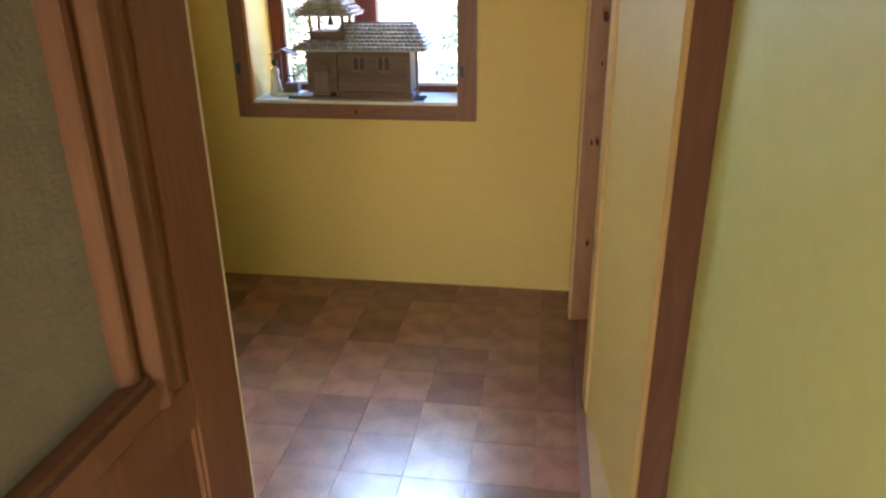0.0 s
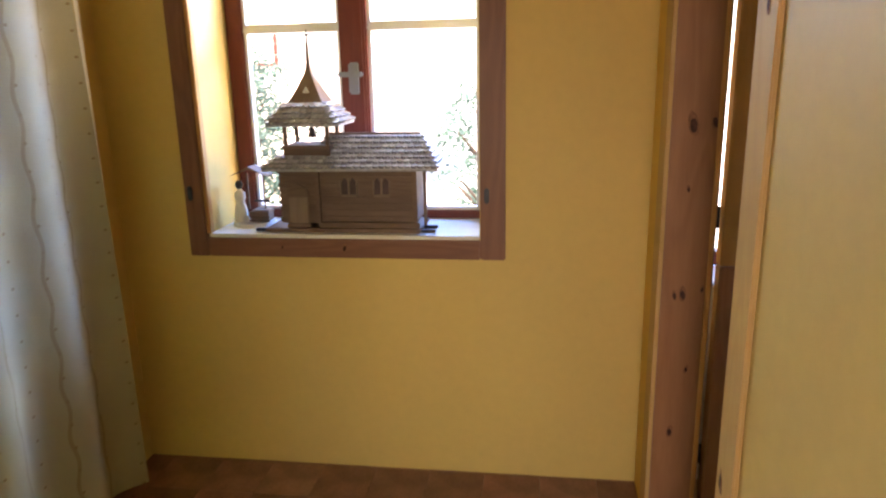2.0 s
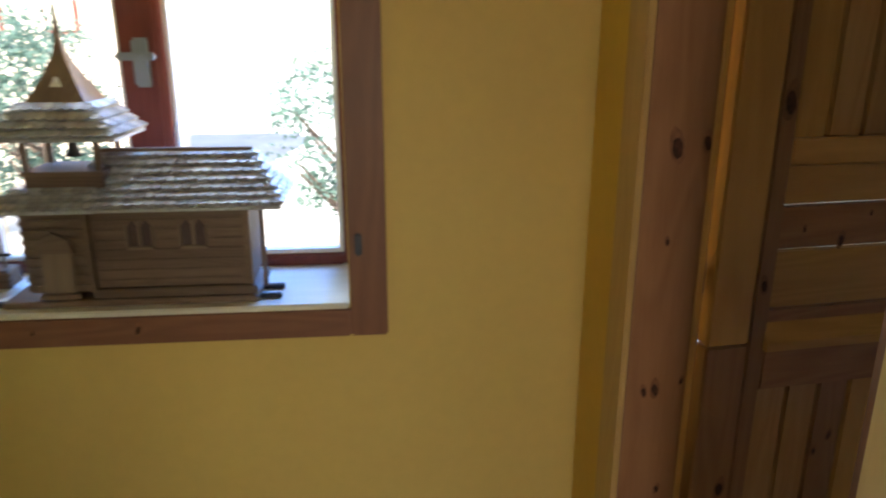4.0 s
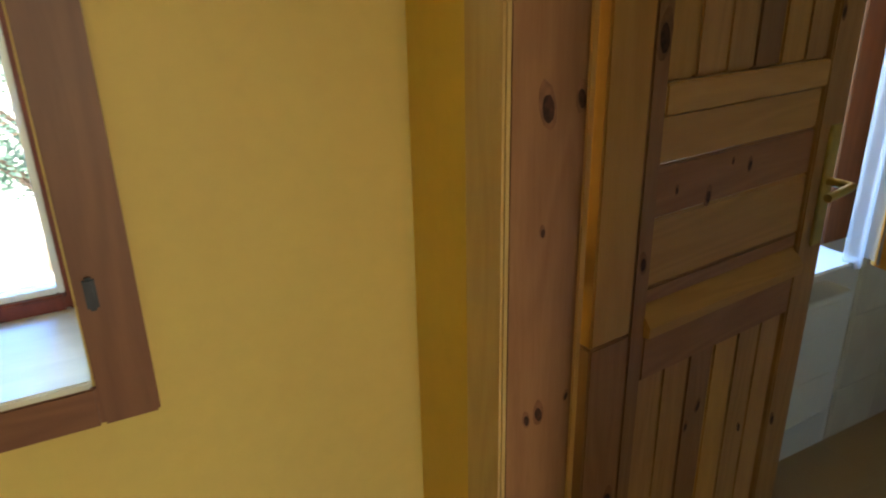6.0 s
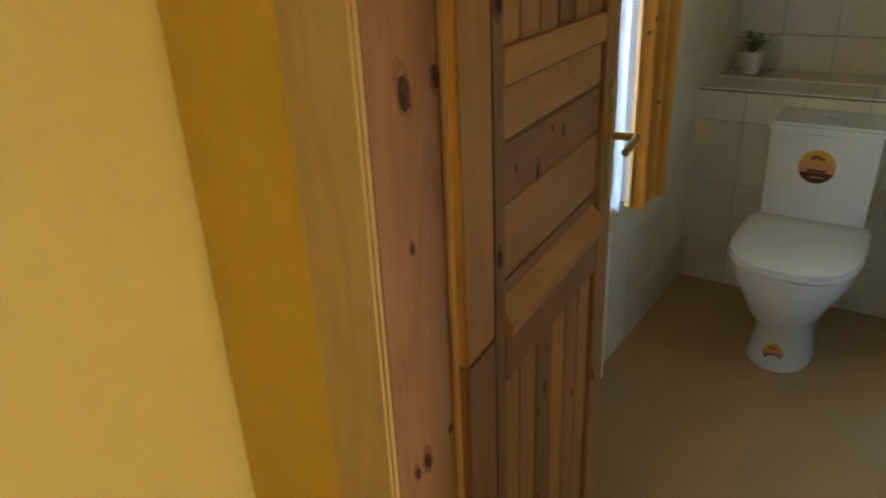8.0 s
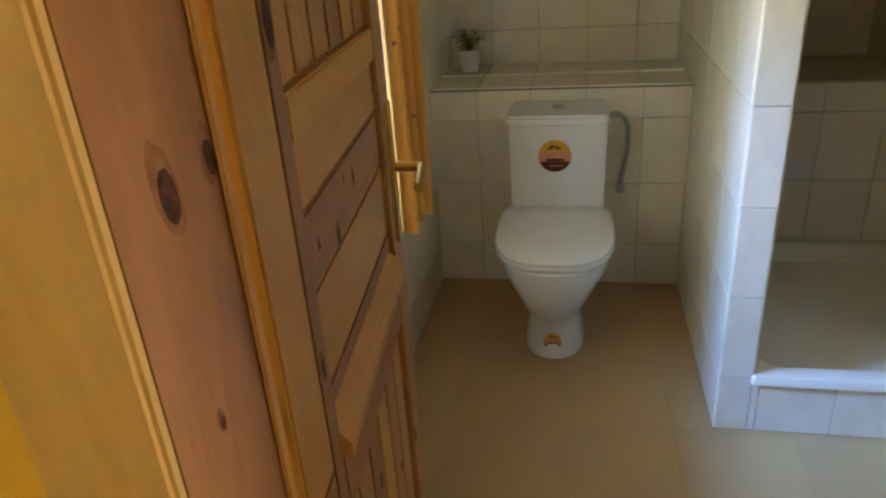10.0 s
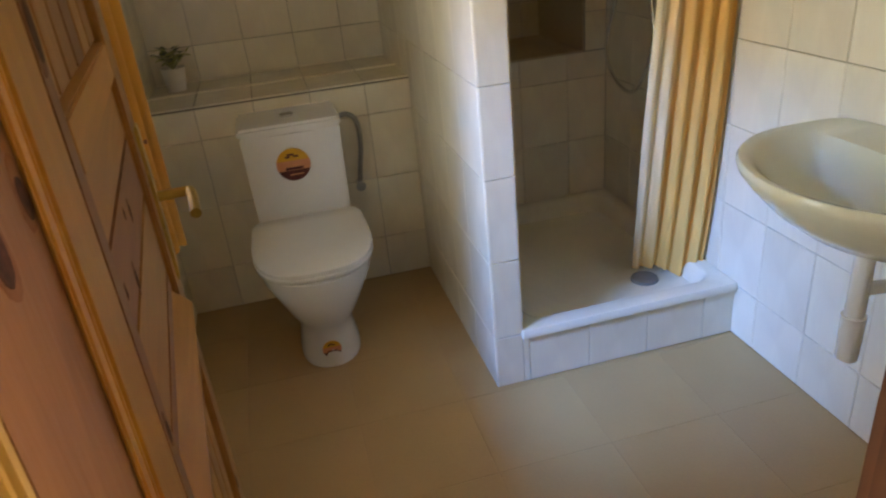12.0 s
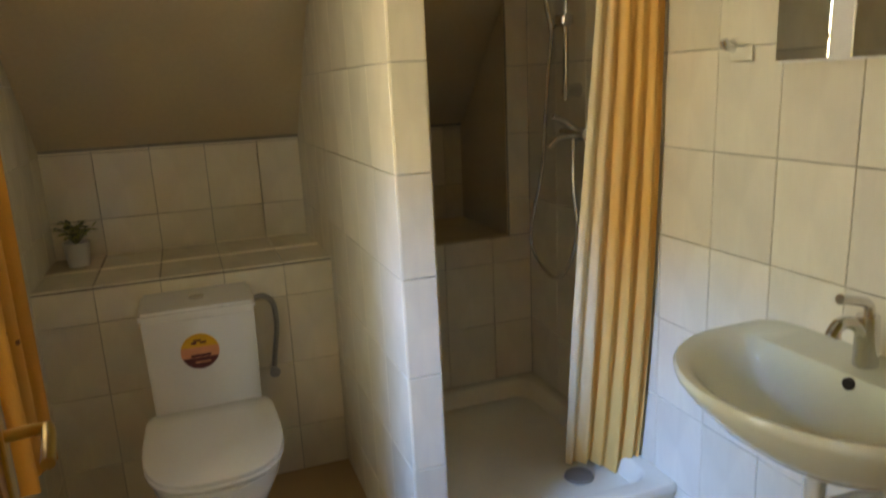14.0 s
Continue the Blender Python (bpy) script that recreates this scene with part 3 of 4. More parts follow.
for x0, x1 in ((-0.215, MX0), (MX1, 0.632)):
    for z0, z1 in ((0.905, 1.542), (1.560, 2.10)):
        slab("pane", win, x0 + 0.012, x1 - 0.012, SY + 0.03, SY + 0.034, z0 + 0.012, z1 - 0.006, M["glass"], 0.0).visible_shadow = False
        for a, b in ((x0, x0 + 0.012), (x1 - 0.012, x1)):
            slab("glazing_bead", win, a, b, SY + 0.012, SY + 0.045, z0, z1, M["white"], 0.002)
        slab("glazing_bead", win, x0 + 0.012, x1 - 0.012, SY + 0.012, SY + 0.045, z0, z0 + 0.012, M["white"], 0.002)
    slab("glazing_bar", win, x0, x1, SY + 0.005, SY + 0.05, 1.542, 1.560, M["white"], 0.003)
latch = part("latch", box(MX0 + 0.03, MX0 + 0.072, SY - 0.022, SY - 0.0105, 1.325, 1.435, 0.006), M["latch_grey"], win, "grey metal window latch", 40)
part("latch_handle", box(MX0 - 0.004, MX0 + 0.086, SY - 0.04, SY - 0.022, 1.385, 1.403, 0.005), M["latch_grey"], latch, "", 40)
for x, z in ((-0.338, 0.99), (0.668, 0.985)):
    part("shutter_pin", box(x, x + 0.016, FY - 0.012, FY, z, z + 0.05, 0.004), M["iron"], win, "dark iron pin", 40)
knots(win, ((0.197, 0.828, 1.0), (-0.02, 0.83, 0.5)), "y", FY, 0.013)

# ---- hall: model church ----
church = thing("model_church", "brown wooden model of a shingled timber church on the window sill", "model")
CZ = 0.876
CY0, CY1 = 4.245, 4.41
wall_bm = box(0.10, 0.435, CY0, CY1, CZ + 0.03, 1.115)
part("nave", wall_bm, M["old_wood"], church)
for k in range(9):
    z = CZ + 0.034 + k * 0.0225
    slab("log", church, 0.098, 0.437, CY0 - 0.004, CY0 + 0.004, z, z + 0.020, M["old_wood"], 0.003)
part("porch", box(-0.028, 0.10, CY0 - 0.012, CY1 - 0.012, CZ + 0.03, 1.12), M["old_wood"], church)
for k in range(10):
    z = CZ + 0.032 + k * 0.0205
    slab("log", church, -0.032, 0.104, CY0 - 0.016, CY0 - 0.010, z, z + 0.018, M["old_wood"], 0.003)
slab("plinth", church, -0.085, 0.452, CY0 - 0.03, CY1 + 0.01, CZ, CZ + 0.014, M["old_wood"], 0.003)
slab("plinth", church, 0.10, 0.448, CY0 - 0.018, CY0, CZ + 0.014, CZ + 0.034, M["old_wood"], 0.003)
for y in (CY0 - 0.012, CY0 + 0.05):
    slab("ground_log", church, 0.452, 0.50, y, y + 0.014, CZ, CZ + 0.011, M["iron"], 0.002)
slab("ground_log", church, -0.125, -0.085, CY0 - 0.02, CY0 - 0.005, CZ, CZ + 0.011, M["iron"], 0.002)
slab("corner_post", church, 0.425, 0.44, CY0 - 0.007, CY0 + 0.008, CZ + 0.03, 1.10, M["old_wood"], 0.002)
slab("corner_post", church, 0.456, 0.466, CY0 + 0.03, CY0 + 0.042, CZ + 0.014, 1.10, M["old_wood"], 0.002)
slab("corner_post", church, 0.096, 0.110, CY0 - 0.02, CY0 - 0.004, CZ + 0.03, 1.11, M["old_wood"], 0.002)
door = slab("door", church, 0.002, 0.070, CY0 - 0.022, CY0 - 0.016, CZ + 0.03, CZ + 0.125, M["spire_wood"], 0.004)
part("door_arch", prism([(-0.006, CZ + 0.12), (0.078, CZ + 0.12), (0.070, CZ + 0.15), (0.036, CZ + 0.168), (0.002, CZ + 0.15)], "y", CY0 - 0.026, CY0 - 0.016, 0.002), M["old_wood"], church)
slab("threshold", church, -0.006, 0.078, CY0 - 0.028, CY0 - 0.016, CZ + 0.018, CZ + 0.03, M["old_wood"], 0.002)
for x in (0.185, 0.297):
    for dx in (0.0, 0.028):
        # solid flat piece; the shade inside the opening is put into its dark colour
        w = part("window", prism([(x + dx, 1.005), (x + dx + 0.02, 1.005), (x + dx + 0.02, 1.045), (x + dx + 0.010, 1.06), (x + dx, 1.045)], "y", CY0 - 0.0075, CY0 - 0.003), M["model_window"], church, "dark arched window")
    slab("window_post", church, x + 0.021, x + 0.027, CY0 - 0.010, CY0 - 0.003, 1.0, 1.058, M["spire_wood"], 0.001)
    slab("window_ledge", church, x - 0.004, x + 0.052, CY0 - 0.011, CY0 - 0.003, 0.996, 1.003, M["spire_wood"], 0.001)
    for dx in (-0.005, 0.049):
        slab("window_post", church, x + dx, x + dx + 0.004, CY0 - 0.010, CY0 - 0.003, 1.003, 1.05, M["spire_wood"], 0.001)


def roof(name, parent, eave, top, z0, z1, rows, w, sag=0.0, label=""):
    """A hipped roof of four slopes with scalloped shingles; eave and top are x0, x1, y0, y1."""
    def rect(r, z):
        return [Vector((r[0], r[2], z)), Vector((r[1], r[2], z)), Vector((r[1], r[3], z)), Vector((r[0], r[3], z))]
    def level(t):
        return rect([e + (p - e) * t for e, p in zip(eave, top)], z0 + (z1 - z0) * (t - sag * math.sin(math.pi * t)))
    rings = [level(k / 6) for k in range(7)]
    body = part(name, loft([[p - Vector((0, 0, 0.006)) for p in rings[0]]] + rings), M["shingle"], parent, label)
    for k in range(rows):
        lo, hi = level(k / rows), level(min(1, (k + 1.25) / rows))
        for side in (0, 1, 3):
            a, b, c, d = lo[side], lo[(side + 1) % 4], hi[side], hi[(side + 1) % 4]
            run = (b - a)
            n = max(2, int(run.length / w))
            slope = ((c + d) / 2 - (a + b) / 2)
            sw, sl = run.length / n * 0.96, slope.length
            bm = bmesh.new()
            pts = [(-sw / 2, sl), (-sw / 2, sl * 0.25), (-sw * 0.34, sl * 0.06), (0, 0), (sw * 0.34, sl * 0.06), (sw / 2, sl * 0.25), (sw / 2, sl)]
            lo_v = [bm.verts.new((x, y, 0.0)) for x, y in pts]
            hi_v = [bm.verts.new((x, y, 0.0115 * (1 - y / sl * 0.95))) for x, y in pts]
            bm.faces.new(hi_v)
            for i in range(len(pts) - 1):
                bm.faces.new((lo_v[i], lo_v[i + 1], hi_v[i + 1], hi_v[i]))
            bmesh.ops.recalc_face_normals(bm, faces=bm.faces)
            me = mesh_of(bm, "shingle", M["shingle"])
            xa = run.normalized()
            za = xa.cross(slope.normalized())
            ya = za.cross(xa)
            for i in range(n):
                p = a + run * ((i + 0.5) / n)
                ob = new("shingle", me)
                ob.parent = body
                lift = 0.001 + random.uniform(0, 0.0012)
                ob.matrix_basis = Matrix.Translation(p + za * lift) @ Matrix((xa, ya, za)).transposed().to_4x4() @ pose(0, 0, 0.001, random.uniform(-4, -2.5), 0, random.uniform(-1.5, 1.5))
    return body


roof("nave_roof", church, (0.085, 0.515, CY0 - 0.04, CY1 + 0.03), (0.125, 0.44, 4.325, 4.33), 1.092, 1.197, 7, 0.0205, 0.03, "grey brown shingled roof with a pale ridge")
slab("ridge_board", church, 0.12, 0.445, 4.318, 4.336, 1.192, 1.203, M["old_wood"], 0.002)
roof("porch_roof", church, (-0.078, 0.135, CY0 - 0.045, CY1), (-0.012, 0.128, CY0 - 0.008, CY1 - 0.03), 1.092, 1.135, 3, 0.0205, 0.0, "small skirt roof of brown shingles")
slab("tower_base", church, -0.010, 0.150, CY0 - 0.006, CY1 - 0.035, 1.12, 1.165, M["old_wood"], 0.003)
slab("tower_rail", church, -0.014, 0.154, CY0 - 0.010, CY1 - 0.031, 1.158, 1.168, M["old_wood"], 0.002)
for x in (-0.009, 0.137):
    for y in (CY0 - 0.004, CY1 - 0.05):
        slab("tower_post", church, x, x + 0.012, y, y + 0.012, 1.168, 1.238, M["old_wood"], 0.002)
slab("tower_plate", church, -0.017, 0.157, CY0 - 0.012, CY1 - 0.03, 1.230, 1.240, M["old_wood"], 0.002)
bell = part("bell", loft([[Vector((0.071 + r * math.cos(a * math.pi / 6), 4.31 + r * math.sin(a * math.pi / 6), z)) for a in range(12)] for r, z in ((0.004, 1.226), (0.010, 1.214), (0.012, 1.200), (0.017, 1.190))]), M["iron"], church, "small dark bell", 50)
roof("tower_roof", church, (-0.056, 0.196, CY0 - 0.035, CY1 - 0.005), (0.010, 0.135, 4.25, 4.37), 1.238, 1.308, 4, 0.0195, 0.04, "flared shingled tower roof")
spire_rings = []
for z, r in ((1.300, 0.064), (1.325, 0.049), (1.35, 0.035), (1.378, 0.022), (1.402, 0.011), (1.43, 0.005), (1.50, 0.0028)):
    spire_rings.append([Vector((0.0725 + sx * r, 4.31 + sy * r, z)) for sx, sy in ((-1, -1), (1, -1), (1, 1), (-1, 1))])
spire = part("spire", loft(spire_rings), M["spire_wood"], church, "plain brown wooden spire")
part("finial", cyl((0.0725, 4.31, 1.495), (0.0725, 4.31, 1.54), 0.0022, n=8), M["iron"], spire, "", 40)
slab("finial_bar", spire, 0.063, 0.082, 4.308, 4.312, 1.522, 1.526, M["iron"], 0.0005)
part("dormer", prism([(0.061, 1.338), (0.084, 1.338), (0.0725, 1.358)], "y", 4.265, 4.295), M["figure"], spire)

# ---- hall: figure at a well ----
well = thing("toy_well", "small dark wooden toy well with a roof on the window sill", "ornament")
WX, WY = -0.143, 4.345
slab("well_box", well, WX - 0.035, WX + 0.03, WY - 0.03, WY + 0.03, CZ + 0.014, CZ + 0.055, M["old_wood"], 0.003)
for k in range(3):
    slab("well_log", well, WX - 0.042, WX + 0.037, WY - 0.036, WY - 0.028, CZ + 0.014 + k * 0.014, CZ + 0.025 + k * 0.014, M["old_wood"], 0.003)
for x in (-0.052, 0.008):
    slab("well_post", well, WX + x, WX + x + 0.006, WY - 0.003, WY + 0.003, CZ + 0.055, CZ + 0.185, M["old_wood"], 0.001)
part("well_roof", prism([(WX - 0.100, CZ + 0.178), (WX - 0.030, CZ + 0.212), (WX + 0.040, CZ + 0.178), (WX - 0.030, CZ + 0.202)], "y", WY - 0.035, WY + 0.035), M["old_wood"], well)
part("bucket_pole", cyl((WX - 0.028, WY, CZ + 0.085), (WX + 0.028, WY, CZ + 0.085), 0.004, n=8), M["iron"], well)
tray = thing("figure_base", "round pale base plate under the figure and well", "ornament")
part("disc", cyl((-0.175, 4.345, CZ), (-0.175, 4.345, CZ + 0.013), 0.078, 0.074, n=32), M["figure"], tray, "", 40)
fx, fy = -0.216, 4.325
rings = []
for z, r in ((0.014, 0.026), (0.02, 0.027), (0.06, 0.022), (0.085, 0.015), (0.10, 0.02), (0.118, 0.019), (0.126, 0.008), (0.132, 0.007), (0.136, 0.012), (0.146, 0.015), (0.156, 0.012), (0.161, 0.004)):
    rings.append([Vector((fx + r * math.cos(a * math.pi / 8), fy + 0.8 * r * math.sin(a * math.pi / 8), CZ + z)) for a in range(16)])
fig = part("figurine", loft(rings), M["figure"], None, "", 50)
fig.data.materials.append(M["iron"])
for f in fig.data.polygons:
    f.material_index = 1 if f.center.z > CZ + 0.131 else 0
tagged(fig, "small pale clay figurine standing by the toy well", "figurine")

# ---- hall: curtain ----
cur = thing("hall_curtain", "cream printed curtain hanging to the floor along the wall", "curtain")
part("cloth", cloth(((-0.535, 2.75), (-0.525, 3.98)), 0.045, 2.2, 4, 0.030, rows=24, seed=3), M["curtain"], cur, "", 60)
part("hem", cloth(((-0.521, 3.985), (-0.52, 4.005)), 0.047, 2.2, 1, 0.006, rows=10, seed=4), M["hem"], cur, "pale hem", 60)
part("rod", cyl((-0.53, 2.4, 2.215), (-0.53, 4.15, 2.215), 0.012), M["stain"], cur, "brown curtain rod", 40)

# ---- bathroom door: frame and leaf ----
frame_far = tagged(new("door_1"), "knotty pine door frame of the bathroom", "door frame", kind="structure")
JY = 3.903
slab("casing", frame_far, XR - 0.014, XR, JY, 4.003, 0, 2.13, M["casing_pine"], 0.004)
slab("jamb", frame_far, XR - 0.006, 1.318, JY, JY + 0.012, 0, 2.03, M["pine_red"], 0.004)
slab("stop", frame_far, 1.300, 1.313, JY - 0.005, JY - 0.0005, 0, 2.03, M["pine_pale"], 0.002)
slab("jamb", frame_far, 1.2215, 1.25, 3.262, 3.350, 0, 2.03, M["stain"], 0.004)
slab("jamb", frame_far, 1.25, 1.324, 3.2625, 3.274, 0, 2.03, M["stain"], 0.003)
part("casing", prism([(1.226, 3.226), (1.216, 3.228), (1.211, 3.326), (1.2205, 3.328), (1.226, 3.262)], "z", 0, 2.13, 0.003), M["casing_pine"], frame_far)
slab("casing", frame_far, XR - 0.014, XR, 3.345, JY, 2.03, 2.13, M["pine_pale"], 0.004)
slab("jamb", frame_far, XR - 0.006, 1.322, 3.275, JY, 2.03, 2.045, M["pine_red"], 0.003)
slab("threshold", frame_far, 1.215, XB, 3.350, JY, -0.002, 0.010, M["pine_red"], 0.004)
knots(frame_far, ((1.240, 1.250, 1.45), (1.294, 1.258, 1.0), (1.219, 0.78, 0.7), (1.241, 0.784, 1.0), (1.238, 1.08, 0.5), (1.230, 0.36, 0.9), (1.25, 1.72, 1.0), (1.292, 0.80, 0.5), (1.264, 0.56, 0.6)), "y", JY, 0.017)
knots(frame_far, ((3.30, 0.585, 1.2), (3.27, 1.5, 0.8)), "x", 1.2125, 0.018)

dl = thing("bathroom_door", "open knotty pine door with boarded panels and brass fittings", "door", at=(1.336, 3.902, 0), rz=6.0)
W = 0.648
P0, P1 = 0.125, W - 0.085
slab("stile", dl, 0, 0.088, 0, 0.04, 0.868, 2.0, M["pine_pale"], 0.003)
slab("stile", dl, 0, 0.088, 0, 0.04, 0.012, 0.866, M["pine_red"], 0.003)
slab("stile", dl, 0.089, P0, 0, 0.04, 0.012, 2.0, M["pine_red"], 0.003)
slab("stile", dl, P1, W, 0, 0.04, 0.012, 2.0, M["pine"], 0.003)
slab("bottom_rail", dl, P0, P1, 0, 0.04, 0.012, 0.15, M["pine_h"], 0.003)
slab("lock_rail", dl, P0, P1, 0, 0.04, 0.765, 0.852, M["pine_red_h"], 0.003)
slab("middle_rail", dl, P0, P1, 0, 0.04, 1.215, 1.262, M["pine_pale_h"], 0.003)
slab("top_rail", dl, P0, P1, 0, 0.04, 1.88, 2.0, M["pine_h"], 0.003)
part("moulding", prism([(-0.012, 0.853), (-0.014, 0.872), (0.012, 0.905), (0.02, 0.853)], "x", P0 - 0.004, P1 + 0.004), M["pine_pale_h"], dl)
for z0, z1, m in ((0.905, 0.935, "pine_red_h"), (0.936, 1.052, "pine_pale_h"), (1.054, 1.138, "pine_red_h"), (1.14, 1.214, "pine_pale_h")):
    slab("panel_board", dl, P0, P1, 0.008, 0.03, z0, z1, M[m], 0.003)
n = 6
wdt = (P1 - P0) / n
for i in range(n):
    x = P0 + i * wdt
    for z0, z1 in ((0.15, 0.765), (1.262, 1.88)):
        slab("board", dl, x + 0.001, x + wdt - 0.001, 0.010, 0.028, z0, z1, M[("pine", "pine_pale", "pine_red", "pine")[(i * 3 + (z0 > 1)) % 4]], 0.004)
for z0, z1 in ((0.15, 0.765), (1.262, 1.88)):
    slab("panel_back", dl, P0, P1, 0.0285, 0.036, z0, z1, M["pine"], 0.001)
knots(dl, ((0.107, 1.325, 1.6), (0.105, 0.985, 0.9), (0.065, 0.545, 1.2), (0.58, 0.50, 0.8), (0.575, 1.34, 0.8)), "y", 0.0, 0.017)
knots(dl, ((0.263, 1.064, 1.0), (0.37, 1.10, 0.8), (0.18, 1.09, 0.5), (0.32, 1.115, 0.4)), "y", 0.008, 0.014)
knots(dl, ((0.315, 0.635, 0.9), (0.285, 0.60, 0.7), (0.47, 0.52, 0.7), (0.29, 0.40, 0.5)), "y", 0.010, 0.014)
part("lock_plate", box(W - 0.001, W + 0.003, 0.008, 0.032, 0.90, 1.15, 0.001), M["brass"], dl, "brass lock plate on the door edge", 40)
handle = part("handle_plate", box(W - 0.055, W - 0.015, 0.04, 0.046, 0.90, 1.12, 0.004), M["brass"], dl, "brass handle plate", 40)
part("lever", tube(((W - 0.035, 0.046, 1.03), (W - 0.035, 0.085, 1.03), (W - 0.045, 0.095, 1.03), (W - 0.13, 0.098, 1.025)), 0.010), M["brass"], handle, "brass door lever", 60)
front = part("handle_plate", box(W - 0.050, W - 0.012, -0.005, 0, 0.90, 1.14, 0.004), M["brass"], dl, "brass handle plate", 40)
part("lever", tube(((W - 0.030, -0.005, 1.03), (W - 0.030, -0.042, 1.03), (W - 0.040, -0.052, 1.03), (W - 0.12, -0.054, 1.025)), 0.008), M["brass"], front, "brass door lever", 60)
for z in (0.28, 1.0, 1.75):
    part("hinge", cyl((-0.008, 0.028, z - 0.03), (-0.008, 0.028, z + 0.03), 0.005), M["iron"], dl, "dark steel hinge pin", 40)

# ---- bathroom: window, curtain, radiator ----
bw = tagged(new("window_2"), "white framed bathroom window behind the open door", "window", kind="structure")
for b in ((BWIN[0], BWIN[0] + 0.05), (BWIN[1] - 0.05, BWIN[1]), (1.75, 1.80)):
    slab("window_frame", bw, b[0], b[1], 4.44, 4.50, BWIN[2] + 0.02, BWIN[3], M["sash"], 0.004)
slab("window_frame", bw, BWIN[0] + 0.05, BWIN[1] - 0.05, 4.442, 4.498, BWIN[2] + 0.02, BWIN[2] + 0.07, M["sash"], 0.004)
slab("casing", bw, BWIN[1], BWIN[1] + 0.22, YB - 0.014, YB - 0.001, BWIN[2] + 0.02, BWIN[3] + 0.1, M["stain"], 0.003)
slab("window_sill", bw, BWIN[0] + 0.002, BWIN[1] - 0.002, YB - 0.13, 4.44, BWIN[2] + 0.001, BWIN[2] + 0.02, M["white"], 0.004)
bc = thing("window_curtain", "narrow orange curtain drawn beside the bathroom window", "curtain")
part("cloth", cloth(((2.405, 4.085), (2.585, 4.06)), 0.70, 2.1, 3, 0.016, rows=14, normal=(0, 1, 0), seed=8), M["orange_cloth"], bc, "", 60)
part("net", cloth(((2.335, 4.125), (2.43, 4.095)), 0.715, 2.1, 2, 0.010, rows=12, normal=(0, 1, 0), seed=9), M["net"], bc, "white net curtain", 60)
part("rod", cyl((1.35, 4.11, 2.115), (2.68, 4.11, 2.115), 0.010), M["stain"], bc, "", 40)
rad = thing("radiator", "white panel radiator under the bathroom window", "radiator")
slab("front_panel", rad, 1.50, 2.42, 4.132, 4.149, 0.14, 0.606, M["radiator"], 0.006)
for z in (0.24, 0.37, 0.50):
    slab("ridge", rad, 1.53, 2.39, 4.129, 4.1318, z, z + 0.012, M["radiator"], 0.001)
slab("body", rad, 1.50, 2.42, 4.15, 4.205, 0.13, 0.61, M["radiator"], 0.006)
slab("grille", rad, 1.50, 2.42, 4.13, 4.21, 0.60, 0.622, M["radiator"], 0.003)
for x in (1.62, 2.3):
    slab("bracket", rad, x, x + 0.03, 4.205, YB, 0.3, 0.5, M["rubber"], 0.002)

# ---- bathroom: toilet ----
TY = 3.742
toilet = thing("toilet", "white ceramic close-coupled toilet with lid down", "toilet")


def oval(cx, cy, rx_f, rx_b, ry, z, n=32, p=2.3):
    """An egg-shaped ring, longer to the front (-x)."""
    out = []
    for i in range(n):
        a = 2 * math.pi * i / n
        c, s = math.cos(a), math.sin(a)
        k = (abs(c) ** p + abs(s) ** p) ** (-1 / p)
        out.append(Vector((cx - (rx_f if c > 0 else rx_b) * c * k, cy + ry * s * k, z)))
    return out


def lid_ring(cx, cy, rf, rb, ry, z, n=40):
    """A rounded front and a squarer, straight back."""
    out = []
    for i in range(n):
        a = 2 * math.pi * i / n
        c, s = math.cos(a), math.sin(a)
        p = 2.9 if c > 0 else 12
        k = (abs(c) ** p + abs(s) ** p) ** (-1 / p)
        out.append(Vector((cx - (rf if c > 0 else rb) * c * k, cy + ry * s * k * (1 if c > 0 else 1 + 0.03 * c), z)))
    return out


bowl = [(3.10, 0.165, 0.20, 0.105, 0.0), (3.10, 0.165, 0.20, 0.105, 0.02), (3.10, 0.155, 0.19, 0.092, 0.10), (3.09, 0.165, 0.19, 0.094, 0.16), (3.05, 0.20, 0.20, 0.115, 0.22), (3.05, 0.225, 0.21, 0.15, 0.29), (3.05, 0.24, 0.22, 0.178, 0.345), (3.05, 0.245, 0.22, 0.185, 0.390), (3.05, 0.235, 0.21, 0.175, 0.396)]
part("bowl", loft([oval(x, TY, f, b, r, z) for x, f, b, r, z in bowl]), M["ceramic"], toilet, "", 60)
lid = [(3.10, 0.288, 0.175, 0.190, 0.396), (3.10, 0.295, 0.182, 0.197, 0.403), (3.10, 0.295, 0.182, 0.197, 0.412), (3.10, 0.290, 0.178, 0.192, 0.416), (3.10, 0.294, 0.182, 0.196, 0.419), (3.10, 0.294, 0.182, 0.196, 0.430), (3.10, 0.28, 0.172, 0.184, 0.437), (3.10, 0.14, 0.09, 0.09, 0.440)]
part("seat_lid", loft([lid_ring(x, TY, f, b, r, z) for x, f, b, r, z in lid]), M["seat"], toilet, "white plastic lid and seat", 50)
part("hinge_block", box(3.262, 3.285, TY - 0.09, TY + 0.09, 0.38, 0.425, 0.006), M["seat"], toilet, "", 40)
part("foot_back", box(3.18, 3.513, TY - 0.085, TY + 0.085, 0.0, 0.39, 0.03), M["ceramic"], toilet, "", 50)
part("cistern", loft([[Vector((x, TY + y * w, z)) for x, y in ((3.285, -1), (3.277, -0.94), (3.270, 0), (3.277, 0.94), (3.285, 1), (3.513, 1), (3.513, -1))] for z, w in ((0.392, 0.158), (0.40, 0.163), (0.57, 0.167), (0.735, 0.170))]), M["ceramic"], toilet, "", 40)
